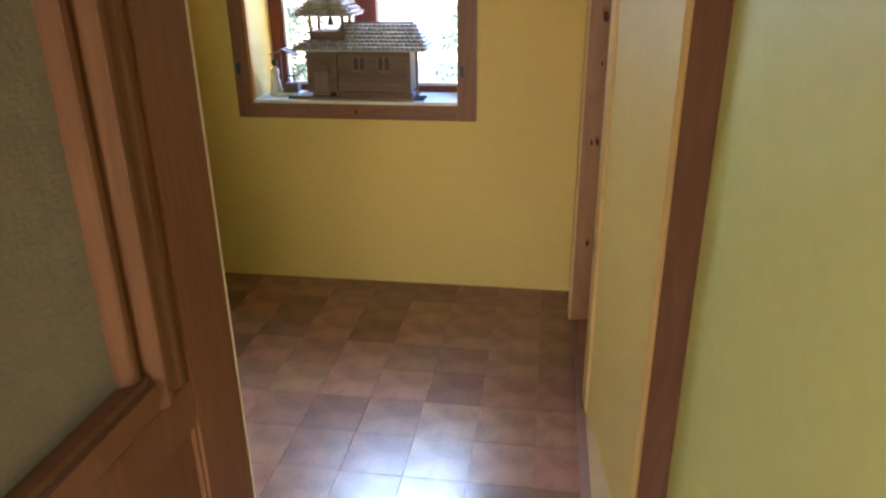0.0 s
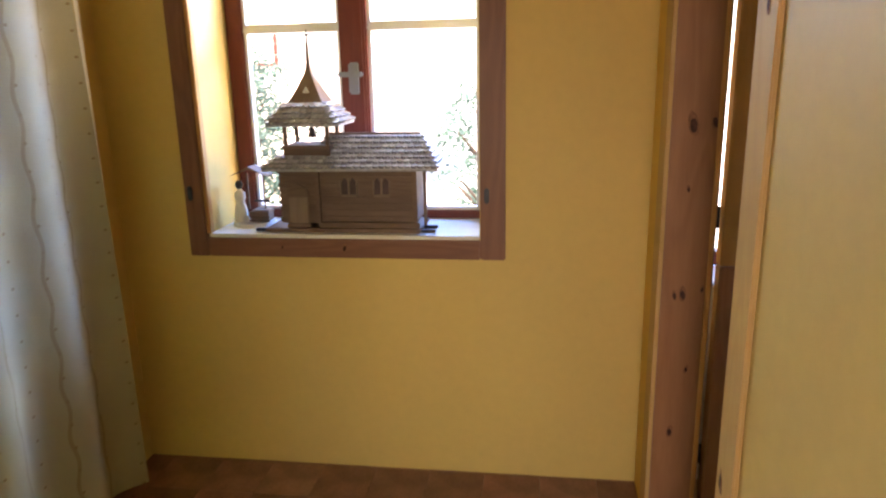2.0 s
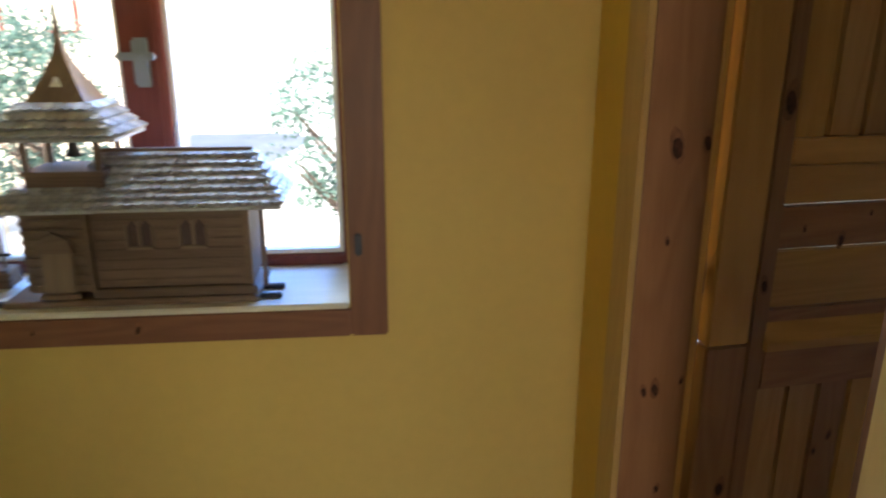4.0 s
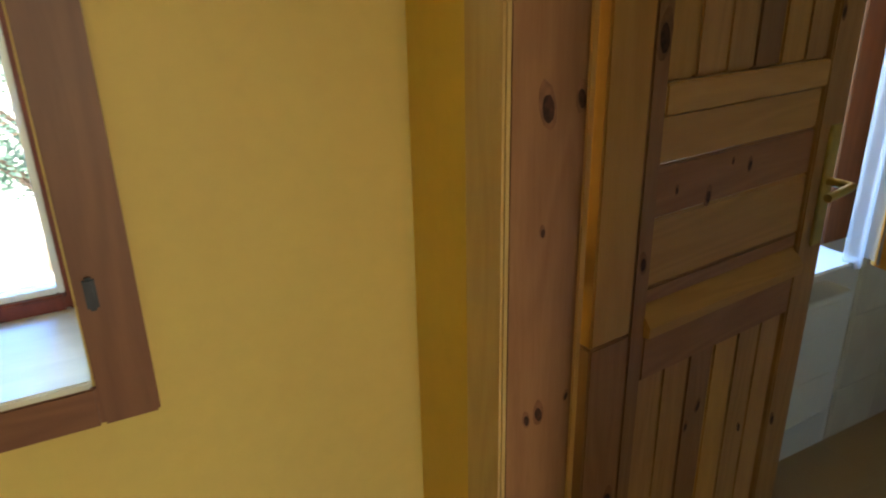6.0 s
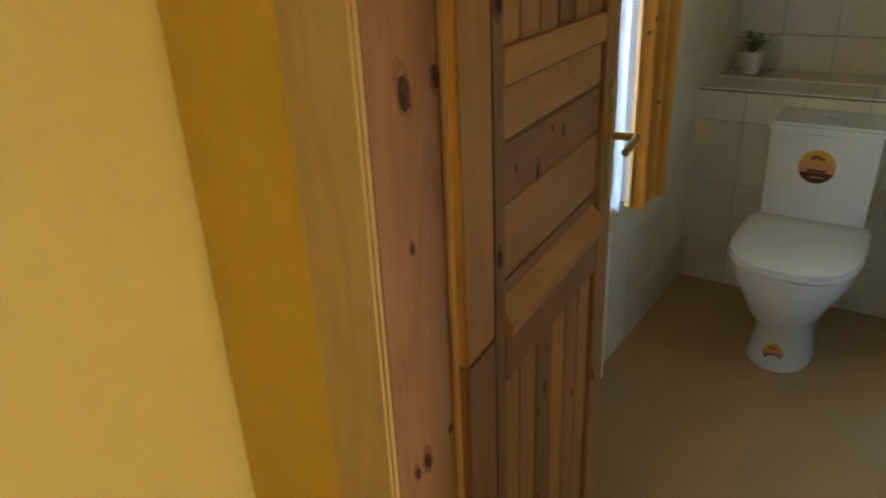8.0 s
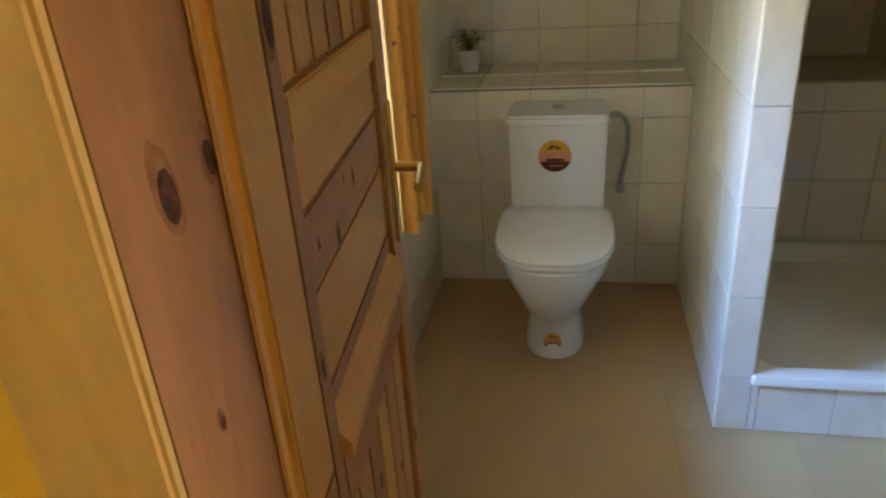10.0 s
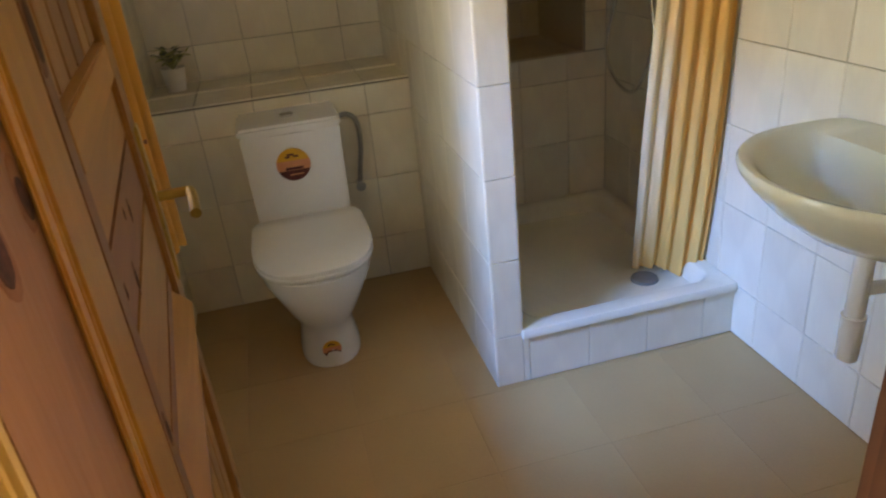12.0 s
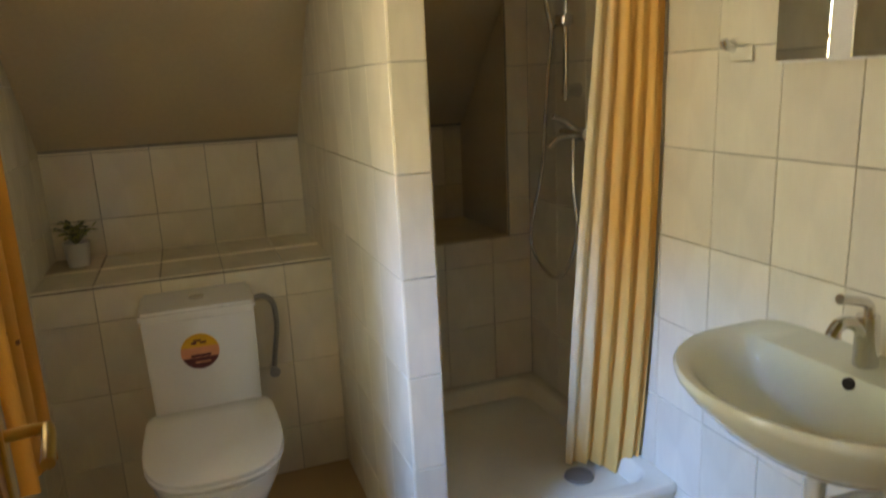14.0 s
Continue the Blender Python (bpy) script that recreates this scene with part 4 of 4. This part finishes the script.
clid = part("cistern_lid", box(3.262, 3.514, TY - 0.176, TY + 0.176, 0.736, 0.772, 0.010), M["ceramic"], toilet, "", 40)
part("flush_button", cyl((3.38, TY, 0.771), (3.38, TY, 0.779), 0.024, n=24), M["chrome"], clid, "chrome flush button", 40)


def sticker(x, y, z, r, tilt=0.0):
    st = tagged(new("sticker"), "round orange and maroon promotional sticker on the toilet", "sticker")
    st.matrix_basis = pose(x, y, z, 0, tilt, 0)
    def disc(lo, hi, k):
        pts = []
        a0, a1 = math.asin(max(-1, lo)), math.asin(min(1, hi))
        for i in range(13):
            a = a0 + (a1 - a0) * i / 12
            pts.append((math.cos(a) * r, math.sin(a) * r))
        for i in range(13):
            a = a1 + (a0 - a1) * i / 12
            pts.append((-math.cos(a) * r, math.sin(a) * r))
        clean = []
        for q in pts:
            if not clean or (Vector(q) - Vector(clean[-1])).length > 1e-5:
                clean.append(q)
        if (Vector(clean[0]) - Vector(clean[-1])).length < 1e-5:
            clean.pop()
        return prism(clean, "x", -0.0012 * k, 0.0012)
    part("band", disc(-1, -0.35, 1), M["maroon_print"], st)
    part("band", disc(-0.35, 0.25, 1), M["pink_print"], st)
    part("band", disc(0.25, 1, 1), M["orange_print"], st)
    for k, (u, v, w) in enumerate(((0.1, 0.62, 0.2), (-0.2, 0.5, 0.16), (0.28, 0.48, 0.14))):
        slab("bar", st, -0.002, 0.0, (u - w) * r, (u + w) * r, (v - 0.06) * r, (v + 0.06) * r, M["maroon_print"], 0.0)
    slab("bar", st, -0.002, 0.0, -0.55 * r, 0.5 * r, -0.32 * r, -0.16 * r, M["maroon_print"], 0.0)
    slab("bar", st, -0.002, 0.0, -0.5 * r, 0.3 * r, -0.66 * r, -0.58 * r, M["pink_print"], 0.0)


sticker(3.2685, 3.750, 0.628, 0.058)
sticker(2.942, 3.745, 0.068, 0.032)

hose = thing("inlet_hose", "braided steel hose from wall valve to cistern", "hose")
part("hose", tube(((3.42, TY - 0.168, 0.725), (3.42, TY - 0.21, 0.735), (3.43, TY - 0.245, 0.70), (3.45, TY - 0.252, 0.61), (3.475, TY - 0.238, 0.50), (3.48, TY - 0.232, 0.452)), 0.0092), M["braid"], hose, "", 60)
valve = part("valve", cyl((3.47, TY - 0.230, 0.438), (3.515, TY - 0.230, 0.438), 0.013), M["chrome"], hose, "chrome angle valve", 40)
part("valve_knob", cyl((3.45, TY - 0.230, 0.438), (3.475, TY - 0.230, 0.438), 0.019, 0.015), M["braid"], valve, "", 40)

# plant on the ledge
pl = thing("potted_plant", "small artificial plant in a white pot on the ledge", "plant", at=(3.88, 4.135, 0.8175))
part("pot", loft([[Vector((r * math.cos(a * math.pi / 12), r * math.sin(a * math.pi / 12), z)) for a in range(24)] for r, z in ((0.036, 0.0), (0.040, 0.03), (0.046, 0.085), (0.048, 0.09), (0.042, 0.09), (0.040, 0.08))]), M["pot"], pl, "", 50)
rnd = random.Random(5)
for k in range(60):
    a, t, ln = rnd.uniform(0, 6.28), rnd.uniform(0.1, 1.0), rnd.uniform(0.035, 0.085)
    d = Vector((math.cos(a) * t, math.sin(a) * t, 1.0)).normalized()
    p = Vector((0, 0, 0.078))
    tip = p + d * ln
    bend = Vector((math.cos(a + rnd.uniform(-1, 1)), math.sin(a + rnd.uniform(-1, 1)), rnd.uniform(-0.2, 0.7))).normalized()
    s = bend.cross(Vector((0, 0, 1))).normalized() * rnd.uniform(0.008, 0.013)
    up = Vector((0, 0, 0.004))
    bm = cyl(p, tip, 0.0013, 0.001, n=5)
    q = [bm.verts.new(v) for v in (tip, tip + bend * 0.016 + s, tip + bend * 0.036 - up, tip + bend * 0.016 - s, tip + bend * 0.016 + up)]
    for f in ((0, 1, 4), (1, 2, 4), (2, 3, 4), (3, 0, 4)):
        bm.faces.new([q[i] for i in f])
    part("leaf", bm, M["flower" if k % 2 else "leaf"], pl)

# ---- bathroom: shower ----
tray_ = thing("shower_tray", "cream enamelled shower tray on a tiled curb", "shower tray")
def sunk(x0, x1, y0, y1, z, r):
    out = []
    for cx, cy, a0 in ((x1 - r, y1 - r, 0), (x0 + r, y1 - r, 90), (x0 + r, y0 + r, 180), (x1 - r, y0 + r, 270)):
        for k in range(7):
            a = radians(a0 + 15 * k)
            out.append(Vector((cx + r * math.cos(a), cy + r * math.sin(a), z)))
    return out
rings = [sunk(XP + 0.055, XS - 0.003, YT + 0.003, 3.175, z, 0.006) for z in (0.095, 0.166)]
rings += [sunk(XP - 0.012, XS - 0.001, YT + 0.001, 3.177, z, 0.006) for z in (0.166, 0.188)]
rings += [sunk(XP - 0.008, XS - 0.004, YT + 0.004, 3.174, 0.194, 0.006), sunk(XP + 0.045, XS - 0.035, YT + 0.04, 3.14, 0.194, 0.06), sunk(XP + 0.055, XS - 0.045, YT + 0.05, 3.13, 0.186, 0.06), sunk(XP + 0.075, XS - 0.06, YT + 0.065, 3.11, 0.125, 0.07), sunk(XP + 0.11, XS - 0.09, YT + 0.09, 3.08, 0.115, 0.07)]
part("basin", loft(rings), M["enamel"], tray_, "", 50)
drain = part("drain_cover", cyl((2.872, 2.617, 0.115), (2.872, 2.617, 0.123), 0.05, 0.046, n=28), M["rubber"], tray_, "dark grey drain cover", 40)
structure("shower_curb", box(XP + 0.006, XP + 0.05, YT, 3.178, -0.02, 0.164), M["grout"], "grouted curb behind its facing tiles", "curb")

sc = thing("shower_curtain", "orange and cream shower curtain gathered at the wall", "curtain")
hang = cloth(((2.700, 2.450), (2.704, 2.645)), 0.136, 2.0, 5, 0.010, rows=32, seed=12)
for v in hang.verts:                # the foot swings inwards over the tray, the middle opens a little
    k = max(0.0, (2.0 - v.co.z) / 1.864)
    u = (v.co.y - 2.45) / 0.195
    v.co.x += (0.085 + 0.155 * u) * k ** 3
    v.co.y += u * 0.05 * math.sin(math.pi * k ** 1.3) - 0.02 * u * k ** 6
part("cloth", hang, M["gathered"], sc, "", 60)
rail = part("rod", cyl((2.70, YT, 2.02), (2.70, 3.178, 2.02), 0.011), M["chrome"], sc, "chrome curtain rod", 40)
for k in range(8):
    bm = bmesh.new()
    y = 2.465 + k * 0.03
    part("ring", tube([(2.70 + 0.018 * math.cos(a * math.pi / 4), y, 2.01 + 0.018 * math.sin(a * math.pi / 4)) for a in range(9)], 0.0018, 6, 3), M["chrome"], sc, "", 60)
    bm.free()

sh = thing("shower_set", "chrome shower mixer with riser rail and hose", "shower")
SXm = 3.125
part("mixer_body", cyl((SXm - 0.075, YT + 0.045, 1.232), (SXm + 0.075, YT + 0.045, 1.228), 0.021), M["chrome"], sh, "", 40)
for x in (-0.075, 0.075):
    part("union", cyl((SXm + x, YT, 1.228), (SXm + x, YT + 0.05, 1.228), 0.026, 0.020), M["chrome"], sh, "", 40)
part("mixer_lever", tube(((SXm, YT + 0.05, 1.248), (SXm, YT + 0.075, 1.268), (SXm, YT + 0.13, 1.293)), 0.011), M["chrome"], sh, "", 60)
part("spout", tube(((SXm + 0.03, YT + 0.05, 1.222), (SXm + 0.03, YT + 0.10, 1.212), (SXm + 0.03, YT + 0.13, 1.188)), 0.011), M["chrome"], sh, "", 60)
rx_ = 3.175
part("riser", cyl((rx_, YT + 0.05, 1.34), (rx_, YT + 0.05, 1.93), 0.010), M["chrome"], sh, "", 40)
for z in (1.372, 1.90):
    part("riser_bracket", cyl((rx_, YT, z), (rx_, YT + 0.055, z), 0.024, 0.018), M["chrome"], sh, "", 40)
sl = part("slider", box(rx_ - 0.022, rx_ + 0.05, YT + 0.03, YT + 0.075, 1.58, 1.62, 0.008), M["chrome"], sh, "", 40)
hd = part("hand_shower", tube(((rx_ + 0.045, YT + 0.075, 1.57), (rx_ + 0.06, YT + 0.085, 1.65), (rx_ + 0.06, YT + 0.11, 1.74), (rx_ + 0.06, YT + 0.15, 1.78)), 0.012), M["chrome"], sh, "", 60)
part("spray_head", cyl((rx_ + 0.06, YT + 0.15, 1.785), (rx_ + 0.06, YT + 0.175, 1.755), 0.018, 0.042, n=24), M["chrome"], hd, "", 40)
part("hose", tube(((rx_ + 0.045, YT + 0.075, 1.58), (3.265, YT + 0.07, 1.40), (3.33, YT + 0.06, 1.10), (3.425, YT + 0.06, 0.85), (3.39, YT + 0.06, 0.745), (3.25, YT + 0.06, 0.695), (3.15, YT + 0.06, 0.76), (3.085, YT + 0.06, 0.90), (3.11, YT + 0.06, 1.05), (SXm, YT + 0.05, 1.21)), 0.0075, 10, 10), M["chrome"], sh, "ribbed chrome hose", 60)

# ---- bathroom: basin, tap, siphon, mirror cabinet, hook ----
bs = thing("wash_basin", "ivory ceramic wash basin hung on the tiled wall", "basin")
BX, BZ = 1.985, 0.830


def basin_ring(sx, sy, z, y0=YT, back=0.0, n=40):
    out = []
    for i in range(n):
        a = 2 * math.pi * i / n
        c, s = math.cos(a), math.sin(a)
        if s >= 0:
            k = 1.0
            out.append(Vector((BX + sx * c * k, y0 + 0.17 + (sy - 0.17) * s * k, z)))
        else:
            k = (abs(c) ** 7 + abs(s) ** 7) ** (-1 / 7)
            out.append(Vector((BX + sx * c * k, y0 + 0.17 + (0.17 - back) * s * k, z)))
    return out


outer = [(0.11, 0.26, BZ - 0.162, 0.02), (0.18, 0.31, BZ - 0.145, 0.01), (0.238, 0.365, BZ - 0.104, 0.004), (0.280, 0.415, BZ - 0.050, 0.0), (0.298, 0.437, BZ - 0.022, 0.0), (0.300, 0.442, BZ - 0.006, 0.0), (0.295, 0.437, BZ + 0.002, 0.0), (0.281, 0.423, BZ, 0.012)]
inner = [(0.264, 0.402, BZ - 0.012, 0.11), (0.238, 0.375, BZ - 0.05, 0.115), (0.19, 0.325, BZ - 0.11, 0.125), (0.10, 0.25, BZ - 0.14, 0.145), (0.03, 0.19, BZ - 0.147, 0.157)]
part("bowl", loft([basin_ring(a, b, z, YT, k) for a, b, z, k in outer + inner]), M["basin"], bs, "", 60)
# a solid disc, near black to paint in the shade of the hole
part("overflow", cyl((BX - 0.008, YT + 0.108, BZ - 0.028), (BX - 0.008, YT + 0.120, BZ - 0.028), 0.012, n=20), M["dark"], bs, "dark overflow hole", 40)
part("plug_hole", cyl((BX, YT + 0.172, BZ - 0.148), (BX, YT + 0.172, BZ - 0.143), 0.022, n=20), M["chrome"], bs, "", 40)
tap = thing("basin_tap", "chrome single-lever tap on the basin", "tap")
part("tap_body", cyl((BX, YT + 0.065, BZ), (BX, YT + 0.07, BZ + 0.105), 0.024, 0.021, n=20), M["chrome"], tap, "", 50)
part("tap_spout", tube(((BX, YT + 0.07, BZ + 0.06), (BX, YT + 0.11, BZ + 0.095), (BX, YT + 0.145, BZ + 0.098), (BX, YT + 0.165, BZ + 0.075)), 0.013), M["chrome"], tap, "", 60)
part("tap_lever", tube(((BX, YT + 0.065, BZ + 0.105), (BX, YT + 0.08, BZ + 0.132), (BX, YT + 0.15, BZ + 0.15)), 0.010), M["chrome"], tap, "", 60)
si = thing("siphon", "white plastic siphon under the basin", "pipe")
part("trap", cyl((BX, YT + 0.175, 0.44), (BX, YT + 0.175, 0.68), 0.021), M["seat"], si, "", 40)
part("cup", cyl((BX, YT + 0.175, 0.355), (BX, YT + 0.175, 0.47), 0.024, 0.027, n=20), M["seat"], si, "", 40)
part("outlet", cyl((BX, YT + 0.175, 0.535), (BX - 0.01, YT, 0.525), 0.016), M["seat"], si, "", 40)
cb = thing("mirror_cabinet", "white bathroom cabinet with mirror doors above the basin", "cabinet")
part("carcass", box(1.62, 2.21, YT, YT + 0.115, 1.424, 1.98, 0.003), M["white"], cb, "", 40)
for x0, x1 in ((2.080, 2.208), (1.62, 2.034)):
    part("mirror_door", box(x0, x1, YT + 0.1155, YT + 0.122, 1.428, 1.976, 0.002), M["mirror"], cb, "mirror door", 40)
hk = thing("towel_hook", "small chrome hook on a cream plate on the tiled wall", "hook")
part("plate", box(2.385, 2.465, YT, YT + 0.008, 1.432, 1.472, 0.004), M["enamel"], hk, "cream plate", 40)
part("hook", tube(((2.45, YT + 0.008, 1.465), (2.45, YT + 0.03, 1.47), (2.45, YT + 0.04, 1.485)), 0.010), M["chrome"], hk, "chrome hook", 60)

# ---- outside ----
def tree(x, y, h, seed, leaves=30):
    rr = random.Random(seed)
    tr = thing("tree", "leafy green tree outside in bright daylight", "tree", "trees outside", at=(x, y, -2.85))
    trunk = cyl((0, 0, 0), (0.1, 0, h * 0.55), 0.16, 0.08, n=10)
    for k in range(9):
        a, z = rr.uniform(0, 6.28), h * rr.uniform(0.3, 0.6)
        cyl((0.05, 0, z), (math.cos(a) * h * 0.25, math.sin(a) * h * 0.25, z + h * 0.25), 0.05, 0.02, n=6, bm=trunk)
    part("trunk", trunk, M["bark"], tr)
    verts, faces = [], []
    for c in range(60):
        a, t = rr.uniform(0, 6.28), rr.random() ** 0.5
        zc = h * rr.uniform(0.35, 1.0)
        rad_ = h * 0.32 * t * math.sin(math.pi * min(1, max(0.12, (zc / h - 0.25) / 0.85)))
        cc = Vector((math.cos(a) * rad_, math.sin(a) * rad_, zc))
        for k in range(leaves):
            p = cc + Vector((rr.gauss(0, 1), rr.gauss(0, 1), rr.gauss(0, 0.8))) * h * 0.045
            u = Vector((rr.uniform(-1, 1), rr.uniform(-1, 1), rr.uniform(-0.6, 0.6))).normalized() * 0.06
            v = u.orthogonal().normalized() * 0.035
            i = len(verts)
            verts += [p - u, p + v, p + u, p - v]
            faces.append((i, i + 1, i + 2, i + 3))
    me = bpy.data.meshes.new("crown")
    me.from_pydata([tuple(v) for v in verts], [], faces)
    me.materials.append(M["tree_leaf"])
    cr = new("crown", me)
    cr.parent = tr


for x, y, h, s, n in ((-4.9, 15, 4.6, 1, 90), (-8.6, 18, 5.4, 2, 90), (0.1, 15, 3.9, 3, 40), (6.5, 12.5, 4.8, 4, 90)):
    tree(x, y, h, s, n)
hs = thing("neighbour_house", "pale plastered house with a red roof seen through the window", "house")
part("wall", box(-11.1, -6.5, 24, 31, -2.85, 4.0), M["facade"], hs)
part("roof", prism([(23.4, 3.9), (27.5, 5.9), (31.6, 3.9), (27.5, 5.7)], "x", -11.4, -6.1), M["roof_red"], hs)
for x in (-10.3, -8.3):
    wv = part("window", box(x, x + 0.9, 23.93, 24.02, 1.6, 2.8), M["sash"], hs)
    part("pane", box(x + 0.08, x + 0.82, 23.91, 23.95, 1.68, 2.72), M["mirror"], wv)

# ---- tiles, last ----
TW, TH = 0.2063, 0.2575
tile_cache = {}


def tile_mesh(poly):
    key = tuple((round(u, 4), round(v, 4)) for u, v in poly)
    if key not in tile_cache:
        bm = bmesh.new()
        n = len(poly)
        cu, cv = sum(p[0] for p in poly) / n, sum(p[1] for p in poly) / n
        def shrunk(d, w):
            out = []
            for u, v in poly:
                l = math.hypot(u - cu, v - cv) or 1
                out.append(bm.verts.new((u - (u - cu) / l * d * 1.4, v - (v - cv) / l * d * 1.4, w)))
            return out
        a, b, c = shrunk(0, -0.006), shrunk(0, 0.0), shrunk(0.0016, 0.0016)
        for lo, hi in ((a, b), (b, c)):
            for i in range(n):
                j = (i + 1) % n
                bm.faces.new((lo[i], lo[j], hi[j], hi[i]))
        bm.faces.new(c)
        bmesh.ops.recalc_face_normals(bm, faces=bm.faces)
        tile_cache[key] = mesh_of(bm, "tile", M["tile"])
    return tile_cache[key]


def clip(poly, a, b, c):
    """Keep the part of poly where a*u + b*v <= c."""
    out = []
    for i in range(len(poly)):
        p, q = poly[i], poly[(i + 1) % len(poly)]
        dp, dq = a * p[0] + b * p[1] - c, a * q[0] + b * q[1] - c
        if dp <= 0:
            out.append(p)
        if dp * dq < 0:
            t = dp / (dp - dq)
            out.append((p[0] + (q[0] - p[0]) * t, p[1] + (q[1] - p[1]) * t))
    return out


def tiling(parent, m, u0, u1, v0, v1, ju, jv, tw=TW, th=TH, cut=None, mesh=tile_mesh, name="tile", gap=0.0010):
    """Lay tiles over a rectangle; m carries (u, v, out) into the world; ju and jv are the places of one joint."""
    i0, i1 = math.floor((u0 - ju) / tw), math.ceil((u1 - ju) / tw)
    k0, k1 = math.floor((v0 - jv) / th), math.ceil((v1 - jv) / th)
    for i in range(i0, i1):
        for k in range(k0, k1):
            a, b = max(u0, ju + i * tw) + gap, min(u1, ju + (i + 1) * tw) - gap
            c, d = max(v0, jv + k * th) + gap, min(v1, jv + (k + 1) * th) - gap
            if b - a < 0.006 or d - c < 0.006:
                continue
            poly = [(a, c), (b, c), (b, d), (a, d)]
            if cut:
                poly = clip(poly, *cut)
                if len(poly) < 3:
                    continue
            mu, mv = (a + b) / 2, (c + d) / 2
            ob = new(name, mesh([(u - mu, v - mv) for u, v in poly]))
            ob.parent = parent
            ob.matrix_basis = m @ Matrix.Translation((mu, mv, random.uniform(-0.0004, 0.0004)))


def plane(o, u, v):
    u, v = Vector(u), Vector(v)
    return Matrix.Translation(o) @ Matrix((u, v, u.cross(v))).transposed().to_4x4()


ob = {o.name: o for o in scene.objects}
SL = (2.35 - 1.225) / 1.125                      # fall of the sloping ceiling
cut = (SL, 1.0, 1.215 + SL * 4.06)
JZ = 0.180
tiling(ob["wall_tiled_long"], plane((0, YT - 0.0016, 0), (1, 0, 0), (0, 0, 1)) @ Matrix.Diagonal((1, 1, -1, 1)), 1.56, XS, 0.0, 2.34, 2.098, JZ, cut=cut)
tiling(ob["partition"], plane((0, 3.265 - 0.0016, 0), (1, 0, 0), (0, 0, 1)) @ Matrix.Diagonal((1, 1, -1, 1)), XP + 0.002, XL + 0.006, 0.0, 2.34, XP, JZ, cut=cut)
tiling(ob["partition"], plane((0, 3.265 - 0.0016, 0), (1, 0, 0), (0, 0, 1)) @ Matrix.Diagonal((1, 1, -1, 1)), XL + 0.007, XK, 0.818, 1.7, XP, JZ, cut=cut)
tiling(ob["partition"], plane((0, 3.1716, 0), (1, 0, 0), (0, 0, 1)), XP + 0.002, XS, 0.19, 2.34, XP, JZ, cut=cut)
tiling(ob["partition"], plane((XP + 0.0016, 0, 0), (0, -1, 0), (0, 0, 1)), -3.262, -3.174, 0.0, 2.34, -3.262, JZ)
tiling(ob["shower_curb"], plane((XP + 0.0016, 0, 0), (0, -1, 0), (0, 0, 1)), -3.174, -YT, 0.0, 0.163, -3.154, 0.163, 0.203, 0.3)
tiling(ob["ledge"], plane((XL + 0.0016, 0, 0), (0, -1, 0), (0, 0, 1)), -YB, -3.265, 0.0, 0.809, -3.437, JZ)
tiling(ob["ledge"], plane((0, 0, 0.8154), (0, -1, 0), (1, 0, 0)) @ Matrix.Diagonal((1, 1, -1, 1)), -YB, -3.265, XL, XK - 0.008, -3.437, XL)
tiling(ob["wall_knee"], plane((XK - 0.0064, 0, 0), (0, -1, 0), (0, 0, 1)), -YB, -3.265, 0.818, 1.225, -3.437, 0.70)
tiling(ob["wall_knee"], plane((XK - 0.0064, 0, 0), (0, -1, 0), (0, 0, 1)), -3.17, -2.525, 0.801, 1.225, -3.437, 0.70)
tiling(ob["shower_back_wall"], plane((XS + 0.0016, 0, 0), (0, -1, 0), (0, 0, 1)), -3.17, -YT, 0.15, 0.80, -2.81, JZ)
tiling(ob["shower_pier"], plane((XS + 0.0016, 0, 0), (0, -1, 0), (0, 0, 1)), -2.525, -YT, 0.802, 1.72, -2.60, JZ)
tiling(ob["wall_bath_window"], plane((0, YB - 0.002, 0), (1, 0, 0), (0, 0, 1)), 2.624, XL, 0.0, 2.2, 2.44, JZ, cut=cut)
tiling(ob["wall_bath_window"], plane((0, YB - 0.002, 0), (1, 0, 0), (0, 0, 1)), XL, XK, 0.818, 2.2, 2.44, JZ, cut=cut)

floor_cache = {}


def floor_mesh(material, depth=0.003):
    def make(poly):
        key = (material.name,) + tuple((round(u, 4), round(v, 4)) for u, v in poly)
        if key not in floor_cache:
            bm = bmesh.new()
            a = [bm.verts.new((u, v, -depth)) for u, v in poly]
            c = [bm.verts.new((u * 0.994, v * 0.994, 0.0)) for u, v in poly]
            for i in range(len(poly)):
                j = (i + 1) % len(poly)
                bm.faces.new((a[i], a[j], c[j], c[i]))
            bm.faces.new(c)
            bmesh.ops.recalc_face_normals(bm, faces=bm.faces)
            floor_cache[key] = mesh_of(bm, "floor_tile", material)
        return floor_cache[key]
    return make


tiling(ob["floor_hall"], pose(0, 0, -0.0006), -0.61, 1.19, 2.2, YW, 0.27, 3.607, 0.196, 0.196, mesh=floor_mesh(M["hall_floor"]), name="floor_tile", gap=0.0004)
tiling(ob["floor_entry"], pose(0, 0, -0.0006), 0.0, 1.36, 1.2, 2.2, 0.27, 3.607, 0.196, 0.196, mesh=floor_mesh(M["hall_floor"]), name="floor_tile", gap=0.0004)
tiling(ob["floor_bathroom"], pose(0, 0, -0.0010), 1.33, XL, YT, YB, 2.60, 3.05, 0.33, 0.33, mesh=floor_mesh(M["bath_tile"], 0.0007), name="floor_tile", gap=0.0003)
